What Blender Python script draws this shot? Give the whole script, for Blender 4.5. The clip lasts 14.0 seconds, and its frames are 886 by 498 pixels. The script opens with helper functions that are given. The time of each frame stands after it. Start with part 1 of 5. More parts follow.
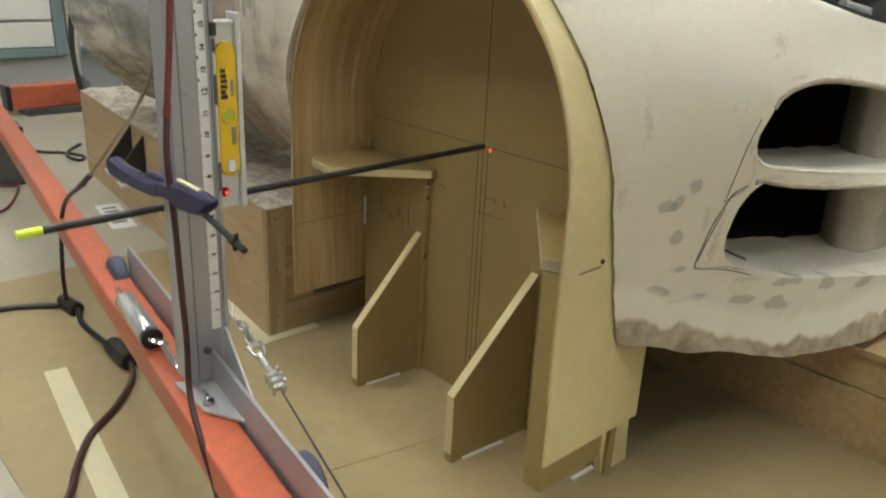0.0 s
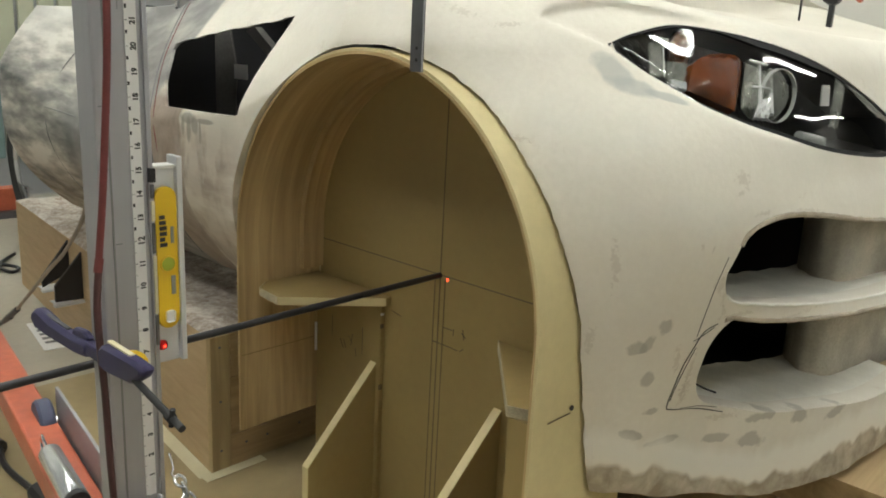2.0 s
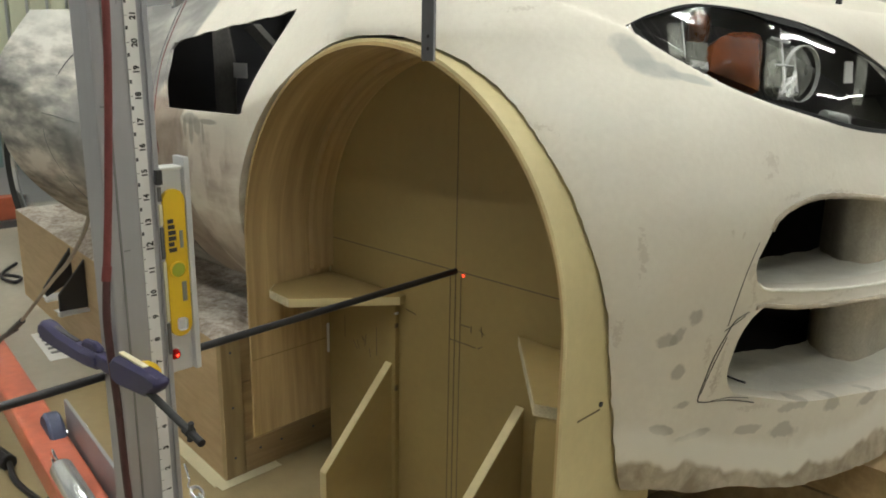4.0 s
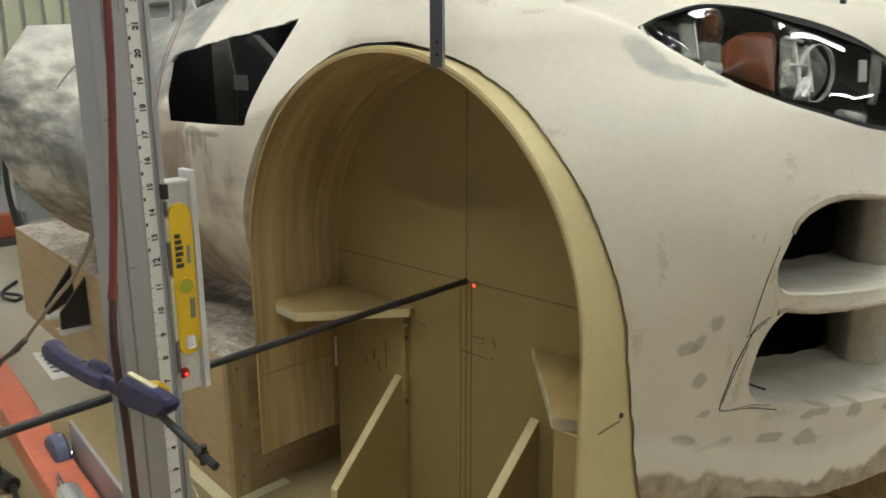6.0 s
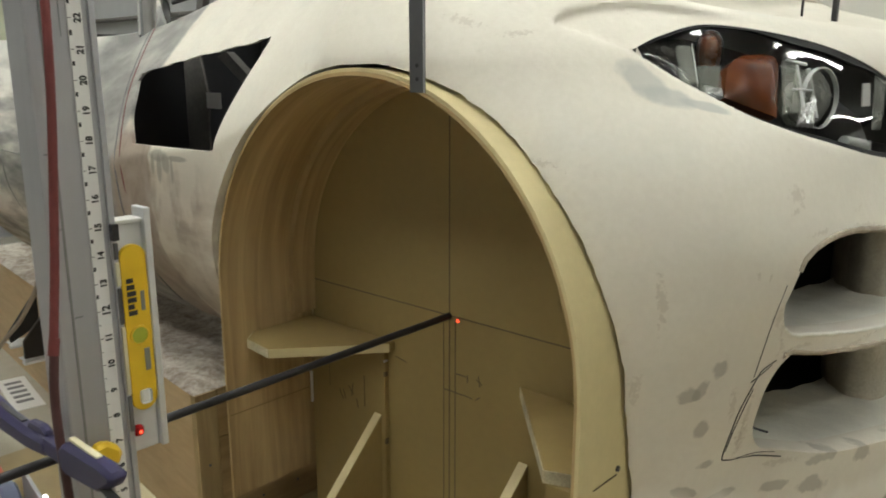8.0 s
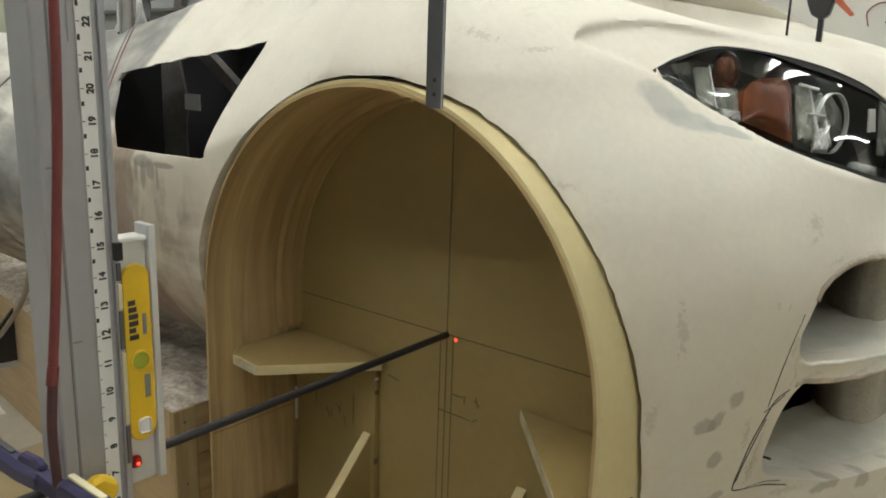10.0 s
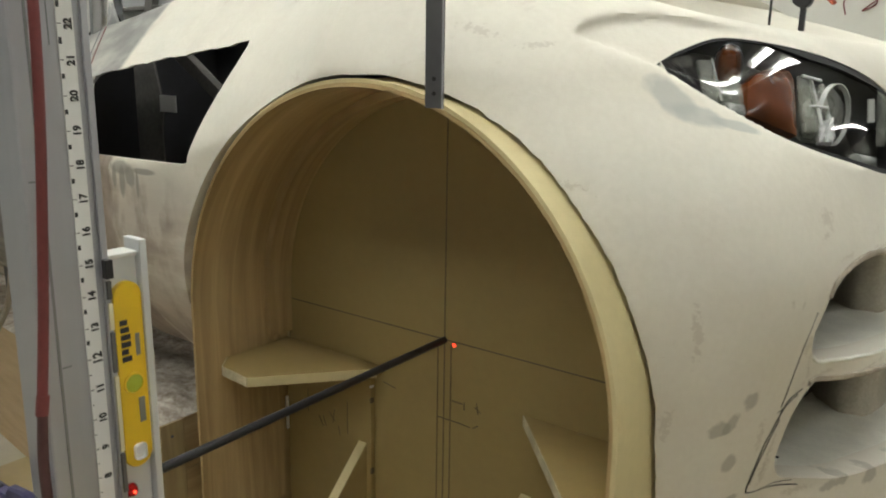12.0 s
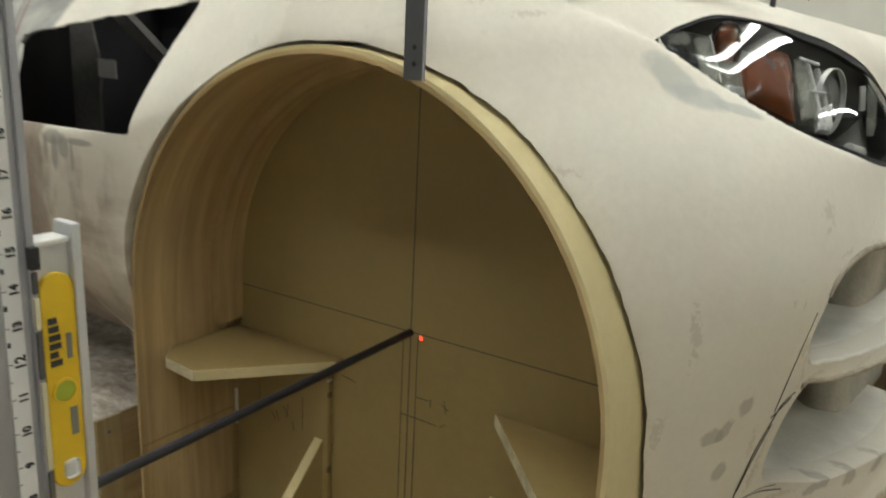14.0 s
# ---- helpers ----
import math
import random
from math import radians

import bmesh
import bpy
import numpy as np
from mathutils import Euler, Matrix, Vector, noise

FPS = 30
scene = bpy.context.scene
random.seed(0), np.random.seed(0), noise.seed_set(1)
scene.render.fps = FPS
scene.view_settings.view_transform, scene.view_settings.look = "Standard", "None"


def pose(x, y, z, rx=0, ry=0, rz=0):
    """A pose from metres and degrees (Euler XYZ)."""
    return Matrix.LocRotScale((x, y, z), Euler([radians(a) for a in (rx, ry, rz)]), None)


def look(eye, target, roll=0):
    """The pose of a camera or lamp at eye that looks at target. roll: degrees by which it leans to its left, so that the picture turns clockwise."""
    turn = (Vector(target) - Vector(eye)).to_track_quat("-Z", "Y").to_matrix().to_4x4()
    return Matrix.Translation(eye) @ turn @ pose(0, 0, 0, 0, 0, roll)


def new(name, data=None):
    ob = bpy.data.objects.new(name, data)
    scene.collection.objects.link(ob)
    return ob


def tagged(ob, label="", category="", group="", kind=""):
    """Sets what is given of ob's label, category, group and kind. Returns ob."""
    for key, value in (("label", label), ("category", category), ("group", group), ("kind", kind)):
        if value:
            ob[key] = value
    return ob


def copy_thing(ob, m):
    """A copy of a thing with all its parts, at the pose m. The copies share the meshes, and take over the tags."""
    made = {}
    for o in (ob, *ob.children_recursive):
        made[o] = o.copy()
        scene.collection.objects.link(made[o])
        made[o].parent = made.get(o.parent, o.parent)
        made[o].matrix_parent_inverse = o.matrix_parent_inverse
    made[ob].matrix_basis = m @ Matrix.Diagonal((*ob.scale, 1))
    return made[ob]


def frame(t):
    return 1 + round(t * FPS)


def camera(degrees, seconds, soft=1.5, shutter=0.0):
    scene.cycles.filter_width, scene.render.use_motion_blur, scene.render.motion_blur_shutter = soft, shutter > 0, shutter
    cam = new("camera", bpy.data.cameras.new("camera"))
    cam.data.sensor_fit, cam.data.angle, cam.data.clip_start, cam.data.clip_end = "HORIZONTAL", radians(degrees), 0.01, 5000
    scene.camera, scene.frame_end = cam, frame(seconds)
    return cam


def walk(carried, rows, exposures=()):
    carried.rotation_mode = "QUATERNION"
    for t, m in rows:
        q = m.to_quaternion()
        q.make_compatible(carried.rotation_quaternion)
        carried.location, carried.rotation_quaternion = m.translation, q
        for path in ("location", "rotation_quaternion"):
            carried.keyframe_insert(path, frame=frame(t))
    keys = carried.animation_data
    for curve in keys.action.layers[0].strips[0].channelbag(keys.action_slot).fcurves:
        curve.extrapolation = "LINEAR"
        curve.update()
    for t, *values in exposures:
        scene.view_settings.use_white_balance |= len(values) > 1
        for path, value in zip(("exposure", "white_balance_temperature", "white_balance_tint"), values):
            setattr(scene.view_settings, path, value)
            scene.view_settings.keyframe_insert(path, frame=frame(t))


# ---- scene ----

cam = camera(58.0, 14.0, soft=1.8, shutter=0.6)
PATH = [
    (0, (0.9184, -0.9475, 0.7905), (-0.1035, 0.0153, 0.2627), 2.78),
    (0.5, (0.8985, -0.9290, 0.8111), (-0.1271, 0.0523, 0.3260), 1.43),
    (1, (0.8706, -0.8963, 0.8246), (-0.1351, 0.1303, 0.3949), 1.50),
    (1.5, (0.8534, -0.8978, 0.8302), (-0.1483, 0.1465, 0.4352), 2.49),
    (2, (0.8507, -0.9007, 0.8400), (-0.1461, 0.1578, 0.4714), 2.90),
    (2.5, (0.8475, -0.9091, 0.8396), (-0.1544, 0.1437, 0.4686), 2.29),
    (3, (0.8416, -0.8898, 0.8392), (-0.1496, 0.1698, 0.4589), 1.17),
    (3.2, (0.8343, -0.8938, 0.8348), (-0.1663, 0.1578, 0.4567), 1.54),
    (5.5, (0.7878, -0.8806, 0.8284), (-0.1931, 0.1893, 0.4499), -0.52),
    (6, (0.7825, -0.8846, 0.8263), (-0.2146, 0.1762, 0.4651), -0.18),
    (6.5, (0.7723, -0.8624, 0.8297), (-0.2216, 0.2010, 0.4675), 0.09),
    (7, (0.7516, -0.8598, 0.8363), (-0.2518, 0.2031, 0.4996), 0.19),
    (7.5, (0.7439, -0.8487, 0.8344), (-0.2502, 0.2206, 0.4902), 0.16),
    (8, (0.7311, -0.8268, 0.8392), (-0.2458, 0.2591, 0.4982), -0.03),
    (8.5, (0.7091, -0.8207, 0.8400), (-0.2461, 0.2898, 0.5168), 0.61),
    (8.7, (0.6886, -0.8140, 0.8460), (-0.2619, 0.3018, 0.5272), 0.47),
    (10.8, (0.6608, -0.8482, 0.8562), (-0.2382, 0.3005, 0.5066), 2.34),
    (11, (0.6600, -0.8441, 0.8610), (-0.2312, 0.3118, 0.5150), 1.77),
    (11.5, (0.6432, -0.8300, 0.8584), (-0.2309, 0.3394, 0.5141), 1.34),
    (12, (0.6169, -0.8286, 0.8537), (-0.2596, 0.3387, 0.5087), 0.83),
    (12.5, (0.5831, -0.8105, 0.8573), (-0.2847, 0.3748, 0.5536), -0.01),
    (13, (0.5859, -0.8242, 0.8505), (-0.2885, 0.3498, 0.5233), 0.92),
    (13.5, (0.5898, -0.8096, 0.8553), (-0.2741, 0.3708, 0.5233), 1.37),
    (14, (0.5463, -0.7818, 0.8447), (-0.2399, 0.4371, 0.4624), 2.85),
]
EXPOSURES = [(0.0, -0.12), (1.0, -0.19), (2.0, -0.33), (3.0, -0.37), (6.0, -0.38), (9.0, -0.44), (12.0, -0.44), (14.0, -0.48)]
walk(cam, [(t, look(eye, target, roll)) for t, eye, target, roll in PATH], EXPOSURES)
# ---- light ----
world = bpy.data.worlds.new("workshop_air")
scene.world = world
world.use_nodes = True
world.node_tree.nodes["Background"].inputs[0].default_value = (0.55, 0.56, 0.52, 1)
world.node_tree.nodes["Background"].inputs[1].default_value = 0.015
TUBE_POWER = 45.0
# last eight follow reflections in the lens; the rest are unseen, placed for brightness
FIXTURES = [(0.75, -0.9, 0), (-0.9, -0.75, 0), (0.9, 1.3, 0), (-0.9, 1.3, 0), (-2.6, 0.3, 90), (1.1, -1.7, 0), (-0.7, -1.7, 0), (-2.3, -1.5, 90), (-0.4, -0.1, 0), (2.5, 0.5, 90), (4.2, -1.2, 90), (1.24, 2.55, 100), (1.62, 2.75, 82.6), (1.79, 4.05, 82.6), (3.42, 4.7, 80), (3.65, 6.0, 80), (3.87, 7.3, 80), (4.10, 8.6, 80), (4.32, 9.9, 80)]
CEILING = 2.75


# ---- materials ----
def nodes_of(name, rough=0.6, metal=0.0):
    m = bpy.data.materials.new(name)
    m.use_nodes = True
    nt = m.node_tree
    b = nt.nodes["Principled BSDF"]
    b.inputs["Roughness"].default_value = rough
    b.inputs["Metallic"].default_value = metal
    return m, nt, b


def coords(nt, scale=(1, 1, 1)):
    g = nt.nodes.new("ShaderNodeTexCoord")
    mp = nt.nodes.new("ShaderNodeMapping")
    mp.inputs["Scale"].default_value = scale
    nt.links.new(g.outputs["Object"], mp.inputs["Vector"])
    return mp.outputs[0]


def noise_of(nt, vec, scale, detail=4, rough=0.55, distort=0.0):
    n = nt.nodes.new("ShaderNodeTexNoise")
    n.inputs["Scale"].default_value = scale
    n.inputs["Detail"].default_value = detail
    n.inputs["Roughness"].default_value = rough
    n.inputs["Distortion"].default_value = distort
    nt.links.new(vec, n.inputs["Vector"])
    return n.outputs["Fac"]


def ramp_of(nt, fac, stops):
    r = nt.nodes.new("ShaderNodeValToRGB")
    e = r.color_ramp.elements
    e[0].position, e[1].position = stops[0][0], stops[-1][0]
    e[0].color, e[1].color = (*stops[0][1], 1), (*stops[-1][1], 1)
    for p, c in stops[1:-1]:
        k = e.new(p)
        k.color = (*c, 1)
    nt.links.new(fac, r.inputs[0])
    return r.outputs[0]


def blend(nt, fac, a, b, mode="MIX"):
    m = nt.nodes.new("ShaderNodeMix")
    m.data_type, m.blend_type = "RGBA", mode
    for sock, v in ((m.inputs[0], fac), (m.inputs[6], a), (m.inputs[7], b)):
        if isinstance(v, (int, float)):
            sock.default_value = v
        elif isinstance(v, tuple):
            sock.default_value = (*v, 1)
        else:
            nt.links.new(v, sock)
    return m.outputs[2]


def remap(nt, v, a, b, c=0.0, d=1.0):
    r = nt.nodes.new("ShaderNodeMapRange")
    for i, x in enumerate((a, b, c, d)):
        r.inputs[i + 1].default_value = x
    nt.links.new(v, r.inputs[0])
    return r.outputs[0]


def arith(nt, op, a, b):
    m = nt.nodes.new("ShaderNodeMath")
    m.operation = op
    for s, v in zip(m.inputs, (a, b)):
        if isinstance(v, (int, float)):
            s.default_value = v
        else:
            nt.links.new(v, s)
    return m.outputs[0]


def bump_to(nt, b, height, strength=0.3, dist=0.002):
    n = nt.nodes.new("ShaderNodeBump")
    n.inputs["Strength"].default_value = strength
    n.inputs["Distance"].default_value = dist
    nt.links.new(height, n.inputs["Height"])
    nt.links.new(n.outputs[0], b.inputs["Normal"])


def plain(name, col, rough=0.5, metal=0.0, vary=0.12, scale=14.0, bump=0.15, stretch=(1, 1, 1)):
    """A surface of one colour with grain and wear at two scales."""
    m, nt, b = nodes_of(name, rough, metal)
    v = coords(nt, stretch)
    big, fine = noise_of(nt, v, scale * 0.25), noise_of(nt, v, scale * 6, 3)
    lo = tuple(c * (1 - vary) for c in col)
    hi = tuple(min(1, c * (1 + vary)) for c in col)
    c1 = ramp_of(nt, big, [(0.3, lo), (0.7, hi)])
    c2 = ramp_of(nt, fine, [(0.3, (1 - vary * .6,) * 3), (0.7, (1, 1, 1))])
    nt.links.new(blend(nt, 1.0, c1, c2, "MULTIPLY"), b.inputs["Base Color"])
    nt.links.new(remap(nt, big, 0.3, 0.7, max(0.02, rough - .08), min(1, rough + .08)), b.inputs["Roughness"])
    if bump:
        bump_to(nt, b, fine, bump, 0.001)
    return m


def wood(name, dark, light, along="z", rough=0.6, rings=9.0):
    m, nt, b = nodes_of(name, rough)
    st = {"x": (0.06, 1, 1), "y": (1, 0.06, 1), "z": (1, 1, 0.06), "arc": (0.06, 1, 0.06)}[along]
    v = coords(nt, st)
    grain = noise_of(nt, v, 60, 6, 0.6, 0.6)
    band = noise_of(nt, v, rings, 3, 0.5, 1.2)
    flat = coords(nt)
    dirt = noise_of(nt, flat, 3.5, 5, 0.6)
    c = ramp_of(nt, band, [(0.3, dark), (0.5, tuple((p + q) / 2 for p, q in zip(dark, light))), (0.68, light)])
    c = blend(nt, 0.55, c, ramp_of(nt, grain, [(0.35, dark), (0.65, light)]))
    c = blend(nt, remap(nt, dirt, 0.55, 0.8, 0, 0.45), c, tuple(x * 0.55 for x in dark))
    nt.links.new(c, b.inputs["Base Color"])
    bump_to(nt, b, grain, 0.25, 0.001)
    return m


SPOTS = [(.407, -.031, .521, .009, .011, 0), (.391, -.058, .490, .011, .010, 0), (.395, -.047, .497, .006, .014, -.3), (.397, -.032, .447, .008, .012, .3), (.395, -.011, .395, .013, .006, 0), (.435, .118, .327, .02, .007, 0), (.464, .176, .317, .026, .011, -.1), (.465, .18, .352, .026, .008, .1), (.495, .255, .338, .022, .011, -.1), (.518, .34, .33, .024, .008, .2), (.385, -.03, .36, .018, .006, -.3), (.401, .014, .343, .03, .006, .05)]
RUBS = [(.42, -.012, .624, .003, .005, .3), (.42, .004, .618, .002, .006, -.2), (.42, .052, .684, .010, .003, .3), (.42, .064, .688, .005, .003, -.5), (.43, .043, .552, .004, .016, .2), (.43, .052, .533, .004, .010, .5), (.44, .085, .521, .04, .004, 0), (.44, .2, .505, .05, .004, .1), (.44, .09, .657, .02, .003, .1), (.45, .2, .652, .04, .003, -.1), (.42, .028, .45, .004, .03, 0), (.42, .03, .41, .006, .016, .1), (.30, -.15, .50, .004, .006, 0), (.31, -.14, .40, .012, .004, 0), (.37, .04, .93, .01, .003, .2), (.36, .03, .90, .002, .012, .4), (.365, -.10, .60, .004, .030, .1), (.36, -.105, .50, .005, .02, 0), (.36, -.105, .43, .004, .03, .1), (.355, -.12, .36, .010, .012, 0), (.36, -.10, .33, .03, .006, 0), (.28, -.15, .74, .012, .004, -.7), (.24, -.16, .775, .014, .004, -.9), (.15, -.12, .885, .008, .008, 0), (.20, -.10, .87, .014, .003, .2), (.44, .06, .70, .012, .010, .2), (.43, .03, .57, .010, .014, .3), (.40, .0, .47, .006, .02, .2), (.42, .03, .425, .008, .02, .1), (.46, .12, .36, .03, .005, 0), (.47, .2, .375, .05, .004, .1)]
DRIPS = [(-.450, .697, .030, .011), (-.466, .684, .006, .020), (-.446, .676, .008, .026), (-.425, .687, .013, .017), (-.408, .676, .004, .022), (-.395, .695, .03, .005)]
SMEARS = [(.30, -.036, .818, .018, .026, .3), (.32, -.025, .802, .03, .012, -.25), (.345, .006, .792, .03, .006, -.3)]


def clay_material():
    """Scraped cream styling clay: smooth at the nose, smeared and stained along the door, rough at the lip."""
    m, nt, b = nodes_of("styling_clay", 0.62)
    v = coords(nt)
    sep = nt.nodes.new("ShaderNodeSeparateXYZ")
    nt.links.new(v, sep.inputs[0])
    x, y, z = sep.outputs
    soft, mid, fine = noise_of(nt, v, 3.2, 4), noise_of(nt, v, 16, 6, 0.62, 0.6), noise_of(nt, v, 120, 3)
    cream = ramp_of(nt, soft, [(0.3, (0.655, 0.615, 0.53)), (0.7, (0.77, 0.735, 0.645))])
    cream = blend(nt, remap(nt, noise_of(nt, v, 8, 5, 0.6, 0.2), 0.52, 0.72, 0, 0.5), cream, (0.66, 0.60, 0.52))
    cream = blend(nt, remap(nt, noise_of(nt, coords(nt, (1, 1, 1.6)), 5, 5, 0.6), 0.55, 0.75, 0, 0.5), cream, (0.60, 0.60, 0.54))
    cream = blend(nt, remap(nt, fine, 0.35, 0.65, 0.0, 0.22), cream, (0.60, 0.56, 0.47))
    # smears: grey, brown and pinkish filler on the door and rear panels
    rear = remap(nt, arith(nt, "ADD", x, arith(nt, "MULTIPLY", soft, 0.25)), -0.10, -0.22)
    above = remap(nt, arith(nt, "ADD", z, arith(nt, "MULTIPLY", x, 0.35)), 0.60, 0.52)
    rear = arith(nt, "MULTIPLY", rear, above)
    long = (0.3, 1, 1)
    smear = ramp_of(nt, noise_of(nt, coords(nt, long), 10, 5, 0.6, 0.1), [(0.34, (0.22, 0.175, 0.14)), (0.45, (0.35, 0.285, 0.23)), (0.53, (0.46, 0.40, 0.33)), (0.60, (0.62, 0.58, 0.50))])
    c = blend(nt, arith(nt, "MULTIPLY", rear, 0.92), cream, smear)
    # mottled rear panel: grey primer blotches with white filler rubbed over them, brown foam towards the sill
    blot = arith(nt, "ADD", arith(nt, "MULTIPLY", noise_of(nt, coords(nt, long), 8, 3, 0.5, 0.0), 0.5), arith(nt, "MULTIPLY", noise_of(nt, coords(nt, long), 26, 4, 0.55, 0.0), 0.5))
    grey = ramp_of(nt, blot, [(0.38, (0.085, 0.09, 0.088)), (0.47, (0.25, 0.245, 0.225)), (0.53, (0.42, 0.40, 0.36)), (0.60, (0.66, 0.64, 0.58))])
    chalk = arith(nt, "MULTIPLY", remap(nt, arith(nt, "ADD", z, arith(nt, "MULTIPLY", mid, 0.12)), 0.86, 0.94), 0.75)
    grey = blend(nt, chalk, grey, (0.66, 0.65, 0.60))
    foam = remap(nt, arith(nt, "ADD", z, arith(nt, "MULTIPLY", mid, 0.16)), 0.58, 0.50)
    grey = blend(nt, arith(nt, "MULTIPLY", foam, 0.75), grey, ramp_of(nt, blot, [(0.42, (0.15, 0.115, 0.06)), (0.55, (0.40, 0.33, 0.25))]))
    c = blend(nt, remap(nt, x, -0.8, -0.95), c, grey)
    # brown filler field beside the door seam, a grey band along the seam
    wave = arith(nt, "ADD", x, arith(nt, "MULTIPLY", arith(nt, "SUBTRACT", mid, 0.5), 0.03))
    field = arith(nt, "MULTIPLY", arith(nt, "MULTIPLY", remap(nt, wave, -.474, -.482), remap(nt, wave, -.66, -.63)), remap(nt, z, .745, .72))
    c = blend(nt, arith(nt, "MULTIPLY", field, 0.95), c, ramp_of(nt, mid, [(0.35, (0.22, 0.17, 0.135)), (0.65, (0.34, 0.275, 0.22))]))
    band = arith(nt, "MULTIPLY", remap(nt, wave, -.600, -.618), remap(nt, wave, -1.02, -.96))
    c = blend(nt, arith(nt, "MULTIPLY", band, 0.9), c, ramp_of(nt, noise_of(nt, coords(nt, (.5, 1, .7)), 16, 4, 0.55, 0.0), [(0.35, (0.12, 0.12, 0.118)), (0.5, (0.20, 0.198, 0.19)), (0.68, (0.36, 0.35, 0.32))]))
    # pale filler dragged down the door below the vent
    drag = ramp_of(nt, noise_of(nt, coords(nt, (1, 1, .45)), 20, 4, 0.55, 0.1), [(0.46, (0, 0, 0)), (0.58, (1, 1, 1))])
    drag = arith(nt, "MULTIPLY", drag, arith(nt, "MULTIPLY", remap(nt, x, -.50, -.46), arith(nt, "MULTIPLY", remap(nt, x, -.28, -.34), remap(nt, z, .42, .55))))
    c = blend(nt, arith(nt, "MULTIPLY", drag, 0.55), c, (0.64, 0.60, 0.52))
    # scuffs
    c = blend(nt, remap(nt, noise_of(nt, v, 11, 7, 0.7, 0.8), 0.62, 0.76, 0, 0.45), c, (0.45, 0.375, 0.29))
    c = blend(nt, remap(nt, noise_of(nt, coords(nt, (1, 1, 2.2)), 30, 5, 0.7, 1.0), 0.70, 0.78, 0, 0.4), c, (0.40, 0.30, 0.22))
    # filler spots and primer smears rubbed into the clay
    wob = arith(nt, "MULTIPLY", arith(nt, "SUBTRACT", noise_of(nt, v, 42, 3), 0.5), 2.4)

    mild = arith(nt, "MULTIPLY", wob, 0.28)
    scratchy = arith(nt, "MULTIPLY", arith(nt, "SUBTRACT", noise_of(nt, v, 170, 4, 0.7), 0.45), 4.5)

    def rubbed(c, spots, tint, most, deep=0.05, rim=wob):
        for px, py, pz, w, h, lean in spots:
            sub = nt.nodes.new("ShaderNodeMapping")
            sub.vector_type = "TEXTURE"
            sub.inputs["Location"].default_value = (px, py, pz)
            sub.inputs["Rotation"].default_value = (lean, 0, 0)
            sub.inputs["Scale"].default_value = (deep, w, h)
            nt.links.new(v, sub.inputs["Vector"])
            ln = nt.nodes.new("ShaderNodeVectorMath")
            ln.operation = "LENGTH"
            nt.links.new(sub.outputs[0], ln.inputs[0])
            c = blend(nt, remap(nt, arith(nt, "ADD", ln.outputs["Value"], rim), 1.1, 0.75, 0, most), c, tint)
        return c

    c = rubbed(c, SPOTS, (0.32, 0.30, 0.255), 0.62)
    c = rubbed(c, SMEARS, (0.40, 0.415, 0.39), 0.68, 0.05, mild)
    c = rubbed(c, RUBS, (0.40, 0.34, 0.27), 0.34, 0.12, scratchy)
    for px, pz, w, h in DRIPS:
        c = rubbed(c, [(px, -.17, pz, .08, h, 0)], (0.25, 0.235, 0.205), 0.75, w, mild)
    # bare foam and dirt along the ragged lower lip
    slope = arith(nt, "MULTIPLY", remap(nt, y, -0.15, 0.2, -0.15, 0.2), 0.22)
    edge = arith(nt, "ADD", arith(nt, "ADD", z, slope), arith(nt, "MULTIPLY", noise_of(nt, coords(nt, (1, 1, 0.12)), 15, 2, 0.5, 0.0), 0.09))
    front = remap(nt, x, 0.0, 0.1)
    low = arith(nt, "MULTIPLY", remap(nt, edge, 0.342, 0.334), front)
    tan = ramp_of(nt, noise_of(nt, v, 26, 4, 0.6, 0.3), [(0.35, (0.26, 0.21, 0.145)), (0.65, (0.50, 0.44, 0.34))])
    fresh = arith(nt, "MULTIPLY", arith(nt, "MULTIPLY", remap(nt, edge, 0.395, 0.375), remap(nt, edge, 0.336, 0.346)), front)
    c = blend(nt, arith(nt, "MULTIPLY", fresh, 0.7), c, (0.80, 0.78, 0.71))
    c = blend(nt, arith(nt, "MULTIPLY", low, 0.95), c, tan)
    nt.links.new(c, b.inputs["Base Color"])
    bump_to(nt, b, arith(nt, "ADD", arith(nt, "MULTIPLY", mid, 0.7), arith(nt, "MULTIPLY", fine, 0.3)), 0.22, 0.004)
    return m


def plaster_material():
    m, nt, b = nodes_of("dusty_plaster", 0.88)
    v = coords(nt)
    lumps, fine = noise_of(nt, v, 22, 6, 0.65, 0.4), noise_of(nt, v, 90, 5, 0.7)
    c = ramp_of(nt, lumps, [(0.36, (0.24, 0.175, 0.125)), (0.48, (0.44, 0.365, 0.29)), (0.60, (0.70, 0.66, 0.58))])
    c = blend(nt, 0.5, c, ramp_of(nt, fine, [(0.35, (0.22, 0.17, 0.13)), (0.65, (0.66, 0.62, 0.55))]))
    nt.links.new(c, b.inputs["Base Color"])
    bump_to(nt, b, fine, 0.8, 0.006)
    return m


